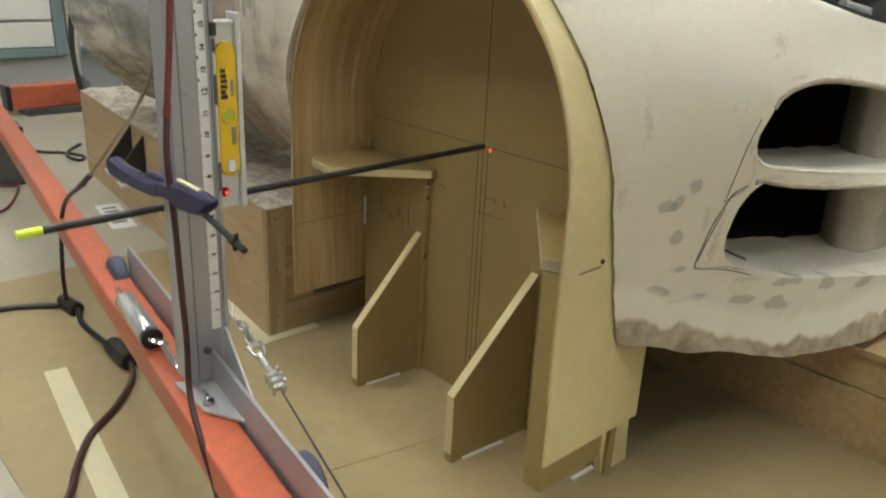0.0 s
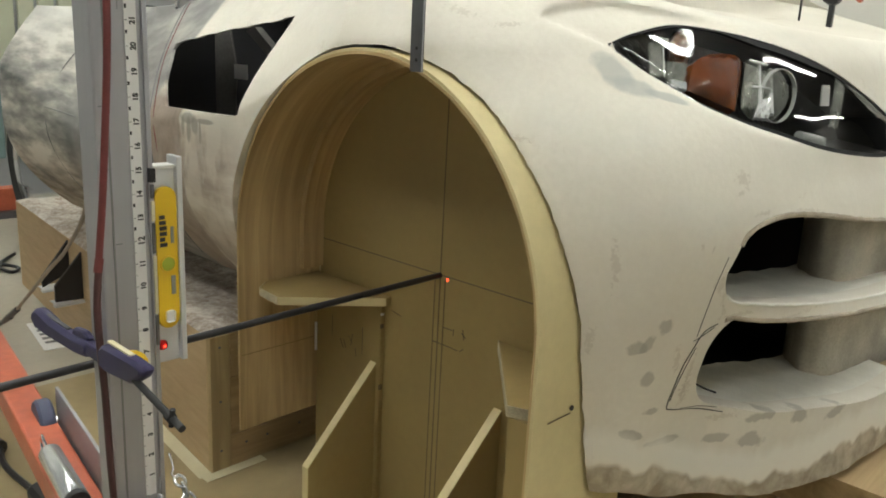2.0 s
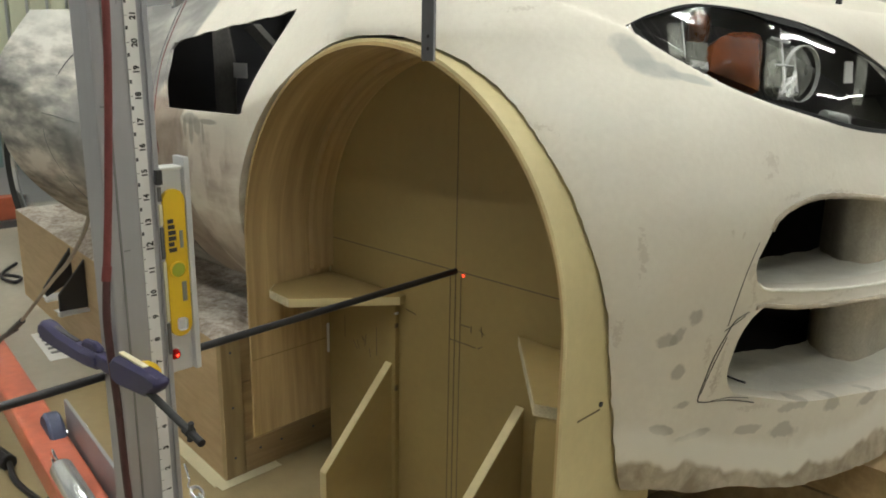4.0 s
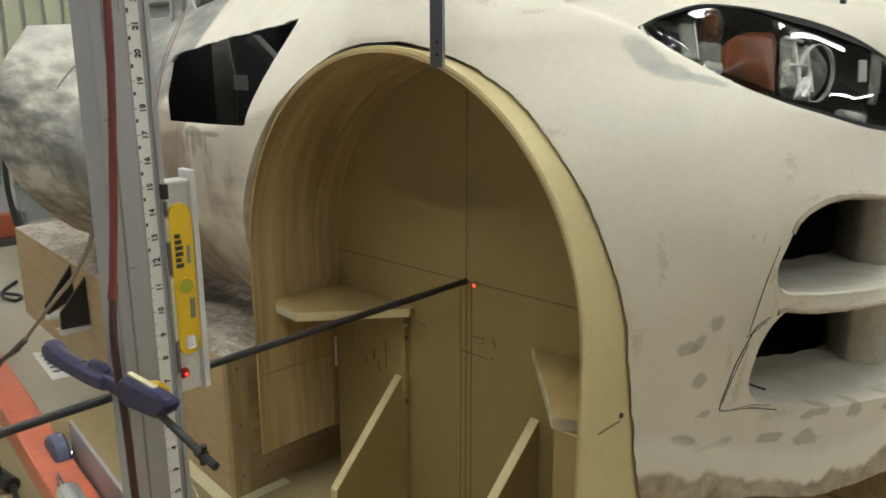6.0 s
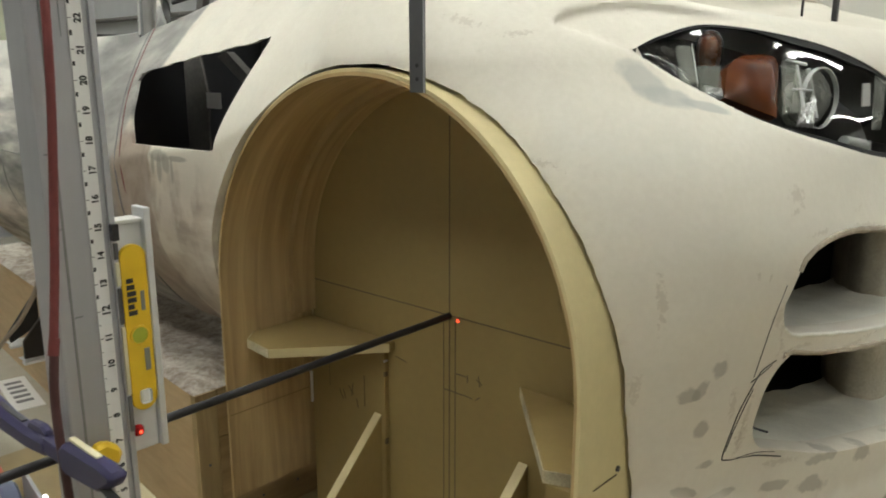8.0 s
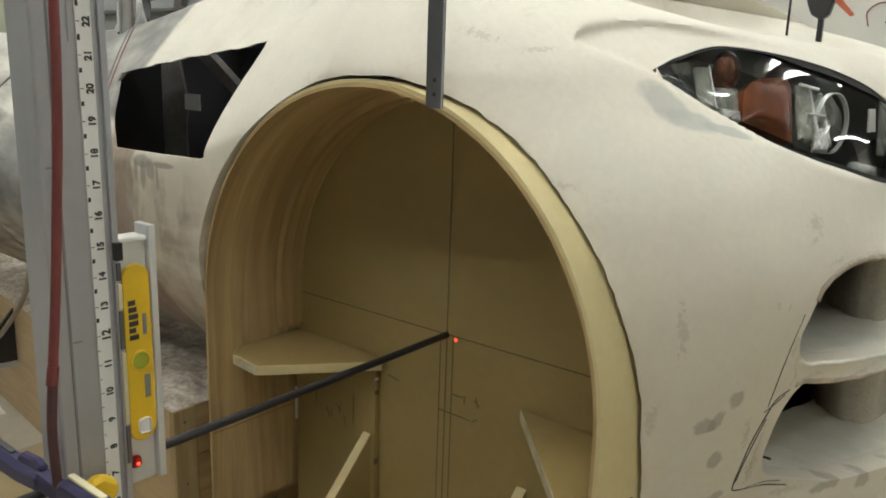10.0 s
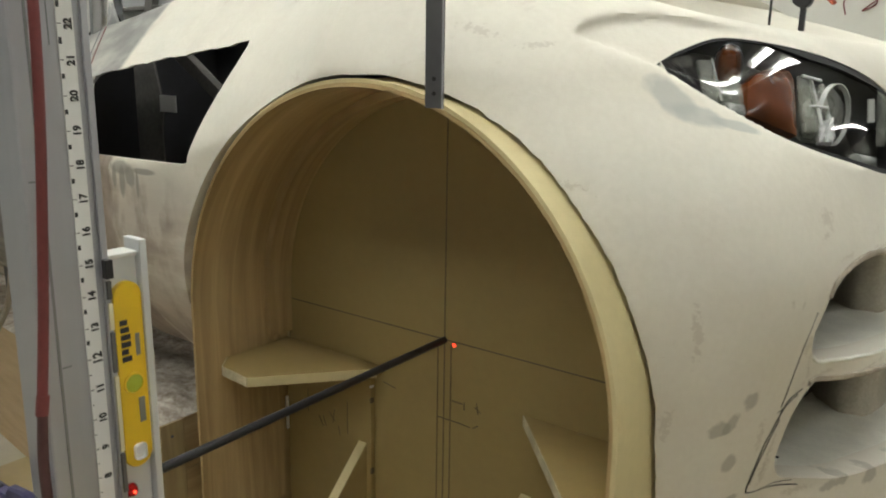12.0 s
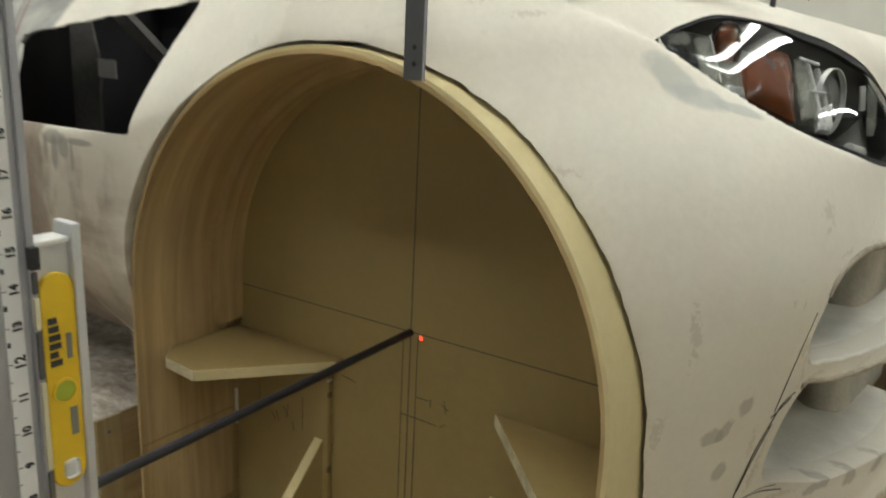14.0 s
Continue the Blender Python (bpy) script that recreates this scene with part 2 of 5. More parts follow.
def glass_material(name, tint=(1, 1, 1), gloss=1.0):
    m = bpy.data.materials.new(name)
    m.use_nodes = True
    nt = m.node_tree
    nt.nodes.clear()
    out = nt.nodes.new("ShaderNodeOutputMaterial")
    tr, gl, mx, fr = (nt.nodes.new("ShaderNode" + k) for k in ("BsdfTransparent", "BsdfGlossy", "MixShader", "Fresnel"))
    tr.inputs[0].default_value = (*tint, 1)
    gl.inputs["Roughness"].default_value = 0.02
    fr.inputs[0].default_value = 1.5
    mul = nt.nodes.new("ShaderNodeMath")
    mul.operation = "MULTIPLY"
    mul.inputs[1].default_value = gloss
    nt.links.new(fr.outputs[0], mul.inputs[0])
    nt.links.new(mul.outputs[0], mx.inputs[0])
    nt.links.new(tr.outputs[0], mx.inputs[1])
    nt.links.new(gl.outputs[0], mx.inputs[2])
    nt.links.new(mx.outputs[0], out.inputs[0])
    return m


def glow(name, col, power):
    m, nt, b = nodes_of(name)
    b.inputs["Base Color"].default_value = (*col, 1)
    b.inputs["Emission Color"].default_value = (*col, 1)
    b.inputs["Emission Strength"].default_value = power
    return m


CLAY = clay_material()
MDF = plain("mdf", (0.30, 0.218, 0.082), 0.62, vary=0.10, scale=10, bump=0.1)
MDF_EDGE = plain("mdf_pale", (0.62, 0.53, 0.29), 0.6, vary=0.10, scale=12, bump=0.12)
PINE = wood("poplar_ply", (0.28, 0.20, 0.095), (0.48, 0.37, 0.195), "z")
LINER = wood("bent_poplar", (0.32, 0.220, 0.095), (0.60, 0.440, 0.220), "arc")
PLY_BOX = wood("box_ply", (0.40, 0.285, 0.155), (0.54, 0.40, 0.23), "x", rings=3)
ALU = plain("brushed_aluminium", (0.40, 0.402, 0.425), 0.45, 0.5, vary=0.08, scale=20, bump=0.08, stretch=(1, 1, 0.08))
ALU_DARK = plain("shaded_aluminium_groove", (0.24, 0.25, 0.25), 0.45, 0.7, vary=0.08, scale=20)
ORANGE = plain("orange_enamel", (0.50, 0.118, 0.058), 0.42, vary=0.3, scale=9)
# real black plastics, and the black sheets that stand in for shade
BLACK = plain("black_plastic_and_shade", (0.018, 0.018, 0.02), 0.4, vary=0.2)
RUBBER = plain("black_rubber", (0.02, 0.02, 0.02), 0.75, vary=0.2)
DARK_HOSE = plain("dark_red_rubber", (0.055, 0.018, 0.017), 0.45, vary=0.3, scale=30)
RED_HOSE = plain("red_rubber", (0.15, 0.030, 0.028), 0.5, vary=0.2, scale=30)
YELLOW = plain("yellow_plastic", (0.72, 0.47, 0.02), 0.38, vary=0.08)
BLUE = plain("indigo_plastic", (0.022, 0.018, 0.07), 0.5, vary=0.15)
BLUE_WHEEL = plain("blue_grey_wheel", (0.06, 0.07, 0.12), 0.5, vary=0.2)
STEEL = plain("dark_steel", (0.16, 0.16, 0.17), 0.4, 0.8, vary=0.15)
CHROME = plain("chrome", (0.75, 0.76, 0.78), 0.08, 1.0, vary=0.03, bump=0)
WHITE = plain("white_paint", (0.72, 0.72, 0.68), 0.5, vary=0.06)
PAPER = plain("paper", (0.74, 0.74, 0.72), 0.7, vary=0.05)
INK = plain("ink", (0.03, 0.03, 0.03), 0.6, vary=0.1)
PENCIL = plain("pencil_line", (0.13, 0.098, 0.055), 0.7, vary=0.2)
TAPE = plain("masking_tape", (0.62, 0.57, 0.38), 0.6, vary=0.08, scale=30)
BLUE_FILLER = plain("blue_grey_filler", (0.40, 0.42, 0.40), 0.65, vary=0.15, scale=30)
SPRING_STEEL = plain("zinc_plated_steel", (0.72, 0.74, 0.74), 0.24, 0.75, vary=0.1, bump=0.05)
# two clay tones for the ducts: paler floors and fin edge, darker mottled walls
PALE_CLAY = plain("pale_clay", (0.76, 0.745, 0.665), 0.6, vary=0.15, scale=40, bump=0.5)
DULL_CLAY = plain("dull_clay", (0.44, 0.40, 0.325), 0.78, vary=0.30, scale=34, bump=0.6)
RAW_CLAY = plain("raw_clay_edge", (0.40, 0.345, 0.27), 0.8, vary=0.35, scale=40, bump=0.5)
GASKET = plain("black_gasket", (0.006, 0.006, 0.007), 0.9, vary=0.2)
AMBER = plain("amber_lens", (0.19, 0.05, 0.012), 0.25, vary=0.5, scale=40, bump=0.0)
DARK_HOUSING = plain("lamp_housing", (0.022, 0.022, 0.022), 0.35, vary=0.2)
GLASS = glass_material("lamp_glass")
LASER = glow("laser_red", (1.0, 0.05, 0.02), 5.0)
BEAD = plain("red_bead", (0.30, 0.008, 0.008), 0.15, vary=0.1, bump=0)
CORD = plain("tan_cord", (0.30, 0.25, 0.20), 0.6, vary=0.15)
BOX_END = wood("stained_end_ply", (0.29, 0.198, 0.092), (0.48, 0.345, 0.18), "y", rings=4)
CEIL = plain("ceiling_deck", (0.22, 0.22, 0.21), 0.7, vary=0.1, scale=3)
SATIN = plain("satin_reflector", (0.85, 0.86, 0.84), 0.16, 0.5, vary=0.08, bump=0)
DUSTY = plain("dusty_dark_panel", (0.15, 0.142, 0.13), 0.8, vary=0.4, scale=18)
NEON = plain("neon_nock", (0.65, 0.85, 0.05), 0.4)
VIAL = plain("green_vial", (0.36, 0.42, 0.05), 0.15)
CRYSTAL = glass_material("moulded_clear_plastic", (0.86, 0.88, 0.85), 0.9)


def pearl_material():
    """Moulded clear plastic that scatters a little light."""
    m, nt, b = nodes_of("pearly_clear_plastic", 0.12)
    b.inputs["Base Color"].default_value = (0.72, 0.73, 0.66, 1)
    out = next(n for n in nt.nodes if n.type == "OUTPUT_MATERIAL")
    tr, mx = nt.nodes.new("ShaderNodeBsdfTransparent"), nt.nodes.new("ShaderNodeMixShader")
    tr.inputs[0].default_value = (0.9, 0.92, 0.88, 1)
    fac = remap(nt, noise_of(nt, coords(nt, (1, 1, .3)), 60, 2), 0.35, 0.65, 0.14, 0.34)
    nt.links.new(fac, mx.inputs[0])
    nt.links.new(tr.outputs[0], mx.inputs[1])
    nt.links.new(b.outputs[0], mx.inputs[2])
    nt.links.new(mx.outputs[0], out.inputs[0])
    return m


PEARL = pearl_material()
PLASTER = plaster_material()


# ---- building helpers ----
def link(name, bm, material, smooth=False, angle=0.7):
    me = bpy.data.meshes.new(name)
    bmesh.ops.recalc_face_normals(bm, faces=bm.faces)
    if smooth:
        for f in bm.faces:
            f.smooth = True
        for e in bm.edges:
            if len(e.link_faces) == 2 and e.calc_face_angle() > angle:
                e.smooth = False
    bm.to_mesh(me)
    bm.free()
    me.materials.append(material)
    return new(name, me)


def part(name, bm, material, parent, label="", smooth=False, angle=0.7):
    ob = link(name, bm, material, smooth, angle)
    ob.parent = parent
    if "base" in parent.keys():
        ob.matrix_parent_inverse = Matrix.Translation(-Vector(parent["base"]))
        ob["base"] = (0.0, 0.0, 0.0)
    if label:
        tagged(ob, label)
    return ob


def thing(name, base, label, category, group="", kind=""):
    e = new(name)
    e.empty_display_size = 0.05
    e.location = base
    e["base"] = tuple(float(c) for c in base)
    return tagged(e, label, category, group, kind)


def solid(name, bm, material, label, category, group="", kind="", smooth=False):
    return tagged(link(name, bm, material, smooth), label, category, group, kind)


def box(x0, x1, y0, y1, z0, z1, bevel=0.0, bm=None, turn=None):
    b = bmesh.new()
    bmesh.ops.create_cube(b, size=1)
    for v in b.verts:
        v.co = Vector(((x0 + x1) / 2 + v.co.x * (x1 - x0), (y0 + y1) / 2 + v.co.y * (y1 - y0), (z0 + z1) / 2 + v.co.z * (z1 - z0)))
    if bevel:
        bmesh.ops.bevel(b, geom=b.edges[:], offset=bevel, segments=2, profile=0.5, affect="EDGES")
    if turn:
        bmesh.ops.transform(b, matrix=turn, verts=b.verts)
    return merge(bm, b)


def merge(bm, b):
    if bm is None:
        return b
    me = bpy.data.meshes.new("tmp")
    b.to_mesh(me)
    bm.from_mesh(me)
    b.free()
    bpy.data.meshes.remove(me)
    return bm


def prism(points, lo, hi, axis="y", bevel=0.0, bm=None):
    """A flat outline given in the two other axes, made thick along one axis."""
    b = bmesh.new()
    put = {"x": lambda p, q, d: (d, p, q), "y": lambda p, q, d: (p, d, q), "z": lambda p, q, d: (p, q, d)}[axis]
    vs = [b.verts.new(put(p, q, lo)) for p, q in points]
    f = b.faces.new(vs)
    ex = bmesh.ops.extrude_face_region(b, geom=[f])
    dv = Vector(put(0, 0, hi - lo))
    for g in ex["geom"]:
        if isinstance(g, bmesh.types.BMVert):
            g.co += dv
    if bevel:
        bmesh.ops.bevel(b, geom=b.edges[:], offset=bevel, segments=1, profile=0.5, affect="EDGES")
    return merge(bm, b)


def rod(a, c, r, sides=16, r2=None, bm=None, bevel=0.0):
    a, c = Vector(a), Vector(c)
    d = c - a
    b = bmesh.new()
    bmesh.ops.create_cone(b, cap_ends=True, cap_tris=False, segments=sides, radius1=r, radius2=r if r2 is None else r2, depth=d.length)
    if bevel:
        bmesh.ops.bevel(b, geom=[e for e in b.edges if len(e.link_faces) == 2 and e.calc_face_angle() > 0.9], offset=bevel, segments=2, profile=0.5, affect="EDGES")
    m = Matrix.Translation((a + c) / 2) @ d.to_track_quat("Z", "Y").to_matrix().to_4x4()
    bmesh.ops.transform(b, matrix=m, verts=b.verts)
    return merge(bm, b)


def smooth_path(points, n=8):
    ps = [Vector(p) for p in points]
    ps = [ps[0] * 2 - ps[1]] + ps + [ps[-1] * 2 - ps[-2]]
    out = []
    for i in range(1, len(ps) - 2):
        for k in range(n):
            t = k / n
            a, b, c, d = ps[i - 1:i + 3]
            out.append(0.5 * (2 * b + (c - a) * t + (2 * a - 5 * b + 4 * c - d) * t * t + (3 * b - a - 3 * c + d) * t ** 3))
    out.append(ps[-2])
    return out


def tube(points, r, n=8, sides=8, bm=None, curved=True):
    ps = smooth_path(points, n) if curved else [Vector(p) for p in points]
    b = bmesh.new()
    rings = []
    up = Vector((0.3, 0.2, 1)).normalized()
    for i, p in enumerate(ps):
        d = (ps[min(i + 1, len(ps) - 1)] - ps[max(i - 1, 0)]).normalized()
        s = d.cross(up)
        if s.length < 1e-4:
            s = d.cross(Vector((1, 0, 0)))
        s.normalize()
        up = s.cross(d).normalized()
        rings.append([b.verts.new(p + r * (math.cos(a) * s + math.sin(a) * up)) for a in [2 * math.pi * k / sides for k in range(sides)]])
    for A, B in zip(rings, rings[1:]):
        for k in range(sides):
            b.faces.new((A[k], A[(k + 1) % sides], B[(k + 1) % sides], B[k]))
    b.faces.new(rings[0])
    b.faces.new(rings[-1][::-1])
    return merge(bm, b)


def lathe(profile, centre, axis, sides=32, bm=None):
    """profile: (radius, distance along the axis) pairs."""
    b = bmesh.new()
    q = Vector(axis).to_track_quat("Z", "Y")
    rings = []
    for r, h in profile:
        rings.append([b.verts.new(Vector(centre) + q @ Vector((r * math.cos(a), r * math.sin(a), h))) for a in [2 * math.pi * k / sides for k in range(sides)]])
    for A, B in zip(rings, rings[1:]):
        for k in range(sides):
            b.faces.new((A[k], A[(k + 1) % sides], B[(k + 1) % sides], B[k]))
    if profile[0] != profile[-1]:
        b.faces.new(rings[0][::-1])
        b.faces.new(rings[-1])
    return merge(bm, b)

# ---- room ----
def room():
    solid("floor", box(-3.6, 5, -4.5, 14, -0.12, 0.0), FLOOR, "beige worn concrete workshop floor", "floor", kind="structure")
    solid("ceiling", box(-3.6, 5, -4.5, 14, CEILING, CEILING + 0.1), CEIL, "dull grey workshop ceiling deck", "ceiling", kind="structure")
    solid("wall_east", box(5, 5.12, -4.5, 14, -0.12, CEILING + 0.1), WALL, "plain grey workshop wall", "wall", kind="structure")
    solid("wall_south", box(-3.57, 5, -4.62, -4.5, -0.12, CEILING + 0.1), WALL_BACK, "plain grey workshop wall", "wall", kind="structure")
    solid("wall_north", box(-3.57, 5, 14, 14.12, -0.12, CEILING + 0.1), WALL_FAR, "dark grey far workshop wall", "wall", kind="structure")
    solid("wall_west", box(-3.57, -3.45, -4.5, 14, -0.12, CEILING + 0.1), WALL_LOW, "grey painted end wall", "wall", kind="structure")
    solid("wall_partition", box(-0.75, 0.62, 1.9, 1.98, 0, CEILING - .001), WALL, "pale grey partition wall behind the car", "wall", kind="structure")
    bm = None
    for i in range(48):
        y = 0.47 + i * 0.095
        bm = box(-3.45, -3.425, y, y + 0.075, 0.25, CEILING - 0.002, 0.004, bm)
    solid("wall_cladding", bm, CLADDING, "pale green ribbed metal wall cladding", "wall cladding", kind="structure")
    d = thing("roller_door", (-3.43, -0.4, 0.2), "white slatted roller door in a teal frame", "roller door", kind="structure")
    for i in range(12):
        part("slat", box(-3.445, -3.42, -1.6, 0.40, 0.24 + i * 0.13, 0.36 + i * 0.13, 0.006), WHITE, d, "white slat")
    part("door_frame", box(-3.45, -3.40, 0.40, 0.45, 0.2, 1.9, .004), TEAL, d, "teal frame")
    part("door_frame", box(-3.45, -3.40, -1.6, 0.40, 0.195, 0.235, .004), TEAL, d, "teal frame")


FLOOR = plain("concrete_floor", (0.42, 0.385, 0.305), 0.55, vary=0.14, scale=5, bump=0.12)
WALL = plain("wall_paint", (0.62, 0.61, 0.56), 0.7, vary=0.06, scale=4)
WALL_BACK = plain("back_wall_paint", (0.50, 0.49, 0.46), 0.7, vary=0.08, scale=4)
WALL_FAR = plain("far_wall_paint", (0.16, 0.165, 0.16), 0.7, vary=0.1, scale=4)
WALL_LOW = plain("grey_wall_paint", (0.36, 0.37, 0.37), 0.6, vary=0.08, scale=5)
CLADDING = plain("green_cladding", (0.50, 0.52, 0.38), 0.45, vary=0.08, scale=5)
TEAL = plain("teal_paint", (0.16, 0.24, 0.24), 0.5)
SHEET = plain("floor_hardboard", (0.345, 0.270, 0.140), 0.5, vary=0.16, scale=5, bump=0.1)
room()


def ceiling_lights():
    base = None
    tubes_mat = glow("lamp_tube", (0.98, 0.995, 0.945), TUBE_POWER)
    for x, y, rz in FIXTURES:
        if base is None:
            base = thing("ceiling_light", (0, 0, CEILING), "white twin-tube fluorescent light hung under the ceiling", "ceiling light", "fluorescent lights")
            h = CEILING - 0.06
            part("tray", prism([(-0.09, CEILING), (-0.06, h), (0.06, h), (0.09, CEILING)], -0.63, 0.63, "x"), WHITE, base)
            for s in (-0.024, 0.024):
                part("tube", rod((-0.6, s, h - 0.022), (0.6, s, h - 0.022), 0.017, 12), tubes_mat, base, "glowing tube", True)
            base.matrix_basis = pose(x, y, CEILING, 0, 0, rz)
        else:
            copy_thing(base, pose(x, y, CEILING, 0, 0, rz))


ceiling_lights()

# ---- body shell ----
def lerp_table(tab, v):
    return line(tab, min(max(v, tab[0][0]), tab[-1][0]))


NOSE = [(.2, .45), (.36, .445), (.5, .468), (.63, .487), (.7, .472), (.8, .437), (.86, .408), (.905, .345), (.928, .275), (.953, .17), (.975, .06), (1.0, -.04)]
ROUND = [(.2, 3.6), (.45, 4.0), (.62, 4.1), (.72, 3.8), (.84, 2.5), (1.0, 2.2)]
LEAN = [(-1.75, .76), (-1.52, .74), (-1.3, .72), (-.9, .62), (-.5, .69), (-.34, .71), (-.15, .78), (-.05, .84)]
CREST = [(-1.75, .90), (-1.3, .89), (-.9, .90), (-.62, .942), (-.43, .978), (-.2, 1.0)]
BULGE = [(.2, .4), (.42, .4), (.56, .15), (.68, 0.0)]
X0 = -0.05
def side_y(x, z):
    d = max(0.0, z - lerp_table(LEAN, x))
    y = (-0.178 if x > -.2 else -.178 - .012 * min(1, (-.2 - x) / .2)) + 1.14 * d ** 1.3
    k = lerp_table([(-.5, .16), (-.2, .03), (0, 0)], x)
    y += k * (max(0.0, .62 - z) / .255) ** 2
    y += .02 * max(0.0, (.36 - z) / .1) ** 2
    return y
def body_point(s, z, scoop=True):
    """s <= 0: along the side, s in metres behind the wheel; 0..1: round the nose; past 1: on across the front."""
    if s <= 0:
        x = X0 + s
        return x, side_y(x, z), z
    n = lerp_table(ROUND, z)
    y0 = side_y(X0, z)
    a = min(s, 1) * math.pi / 2
    c, w = math.sin(a) ** (2 / n), max(0.0, math.cos(a)) ** (2 / n)
    y = .5 - (.5 - y0) * w + max(0, s - 1)
    x = X0 + (lerp_table(NOSE, z) - X0) * c
    d = min(max(0.0, y - .1), .5)
    x += lerp_table(BULGE, z) * d * (1 - d)
    # leaf-shaped scoop round the headlight
    if scoop and z > .68:
        e = min(1, max(0, -mouth(SCOOP_TOP, SCOOP_LOW, y, z) / .014))
        x -= scoop_depth(y) * e * e * (3 - 2 * e)
    # the bonnet falls away behind the brow of the lamp
    if z > .885:
        k = min(1, (z - .885) / .05)
        z -= .095 * min(.5, max(0.0, y - .06)) * k * k * (3 - 2 * k)
    return x, y, z


def scoop_depth(y):
    k = min(1, max(0, (.27 - y) / .2))
    return .020 * k * k * (3 - 2 * k)



def resample(z, step, end):
    """Values of s round the nose at even steps of length, at the height z."""
    out, last = [], Vector(body_point(0, z))
    for k in range(1, 4000):
        s = end * k / 3999
        p = Vector(body_point(s, z))
        if (p - last).length >= step:
            out.append(s)
            last = p
    return out


LAMP_TOP = [(-.016, .850), (.004, .858), (.03, .867), (.1, .882), (.15, .881), (.22, .870), (.36, .838), (.5, .798), (.62, .757)]
LAMP_LOW = [(-.016, .850), (-.006, .838), (.008, .82), (.05, .787), (.09, .770), (.14, .755), (.28, .725), (.5, .702), (.62, .70)]
SCOOP_TOP = [(-.07, .880), (-.045, .897), (.0, .908), (.05, .912), (.12, .905), (.2, .893), (.36, .858), (.5, .818), (.62, .775)]
SCOOP_LOW = [(-.07, .880), (-.05, .866), (-.02, .842), (.008, .812), (.05, .780), (.09, .763), (.14, .748), (.28, .718), (.5, .695), (.62, .693)]
UP_TOP = [(.034, .58), (.045, .607), (.058, .633), (.13, .65), (.22, .644), (.45, .612), (.65, .60)]
UP_LOW = [(.034, .58), (.046, .556), (.07, .540), (.12, .531), (.23, .516), (.45, .499), (.65, .494)]
LOW_TOP = [(.04, .516), (.078, .517), (.12, .508), (.25, .494), (.45, .48), (.65, .475)]
LOW_LOW = [(.04, .395), (.08, .387), (.12, .376), (.19, .357), (.29, .346), (.45, .325), (.65, .32)]
LIP = [(-.12, .29), (-.015, .26), (.085, .238), (.175, .222), (.5, .212)]
ARCH_X, ARCH_Z, ARCH_R = 0.008, 0.50, 0.3358


def line(tab, v):
    """A smooth curve through the pairs of a table."""
    n = len(tab)
    for k in range(n - 1):
        if v <= tab[k + 1][0] or k == n - 2:
            (a, p), (b, q) = tab[k], tab[k + 1]
            h = b - a
            t = max(0, min(1, (v - a) / h))
            m0 = (q - tab[k - 1][1]) / (b - tab[k - 1][0]) if k else (q - p) / h
            m1 = (tab[k + 2][1] - p) / (tab[k + 2][0] - a) if k < n - 2 else (q - p) / h
            return (2 * t ** 3 - 3 * t * t + 1) * p + (t ** 3 - 2 * t * t + t) * h * m0 + (3 * t * t - 2 * t ** 3) * q + (t ** 3 - t * t) * h * m1


def rounded_mouth(tops, lows, y0, r, y, z):
    """As mouth(), with a blunt left end rounded to the radius r."""
    yy = max(y, tops[0][0])
    q1, q2 = max(z - line(tops, yy), line(lows, yy) - z) + r, (y0 - y) + r
    return math.hypot(max(q1, 0), max(q2, 0)) + min(max(q1, q2), 0) - r


def mouth(tops, lows, y, z):
    if y < tops[0][0]:
        return math.hypot(tops[0][0] - y, z - tops[0][1])
    if y > tops[-1][0]:
        return y - tops[-1][0]
    return max(z - line(tops, y), line(lows, y) - z)


def window_hole(x, z):
    return max(z - (.8205 + .054 * (x + .70) / .415) + .0012 * math.sin(70 * x) + .0008 * math.sin(190 * x), (.708 + .004 * (x + .536) / .233) - z, (x + .298 - .2 * min(.13, max(0, z - .714)) - .06 * max(0, z - .84)), ((-.550 - 1.45 * (z - .708)) + .003 * math.sin(90 * z) - x) * .57)


def openings(p):
    """Below zero where the shell is cut away; which opening is nearest."""
    x, y, z = p
    fs = [("none", 1.0)]
    if x > 0.12:
        fs += [("lamp", mouth(LAMP_TOP, LAMP_LOW, y, z)), ("vent", mouth(UP_TOP, UP_LOW, y, z)), ("vent", rounded_mouth(LOW_TOP, LOW_LOW, .046, .05, y, z))]
    if y < 0.2:
        dx = x - ARCH_X
        fs.append(("arch", (math.hypot(dx, z - ARCH_Z) if z > ARCH_Z else abs(dx)) - ARCH_R - (.0026 + .0016 * noise.noise((x * 22, 3, z * 22)) + .0016 * noise.noise((x * 70, 5, z * 70))) * min(1, max(0, (dx + .12) / .15))))
    if x < -0.1:
        fs.append(("window", window_hole(x, z)))
    return min(fs, key=lambda f: f[1])


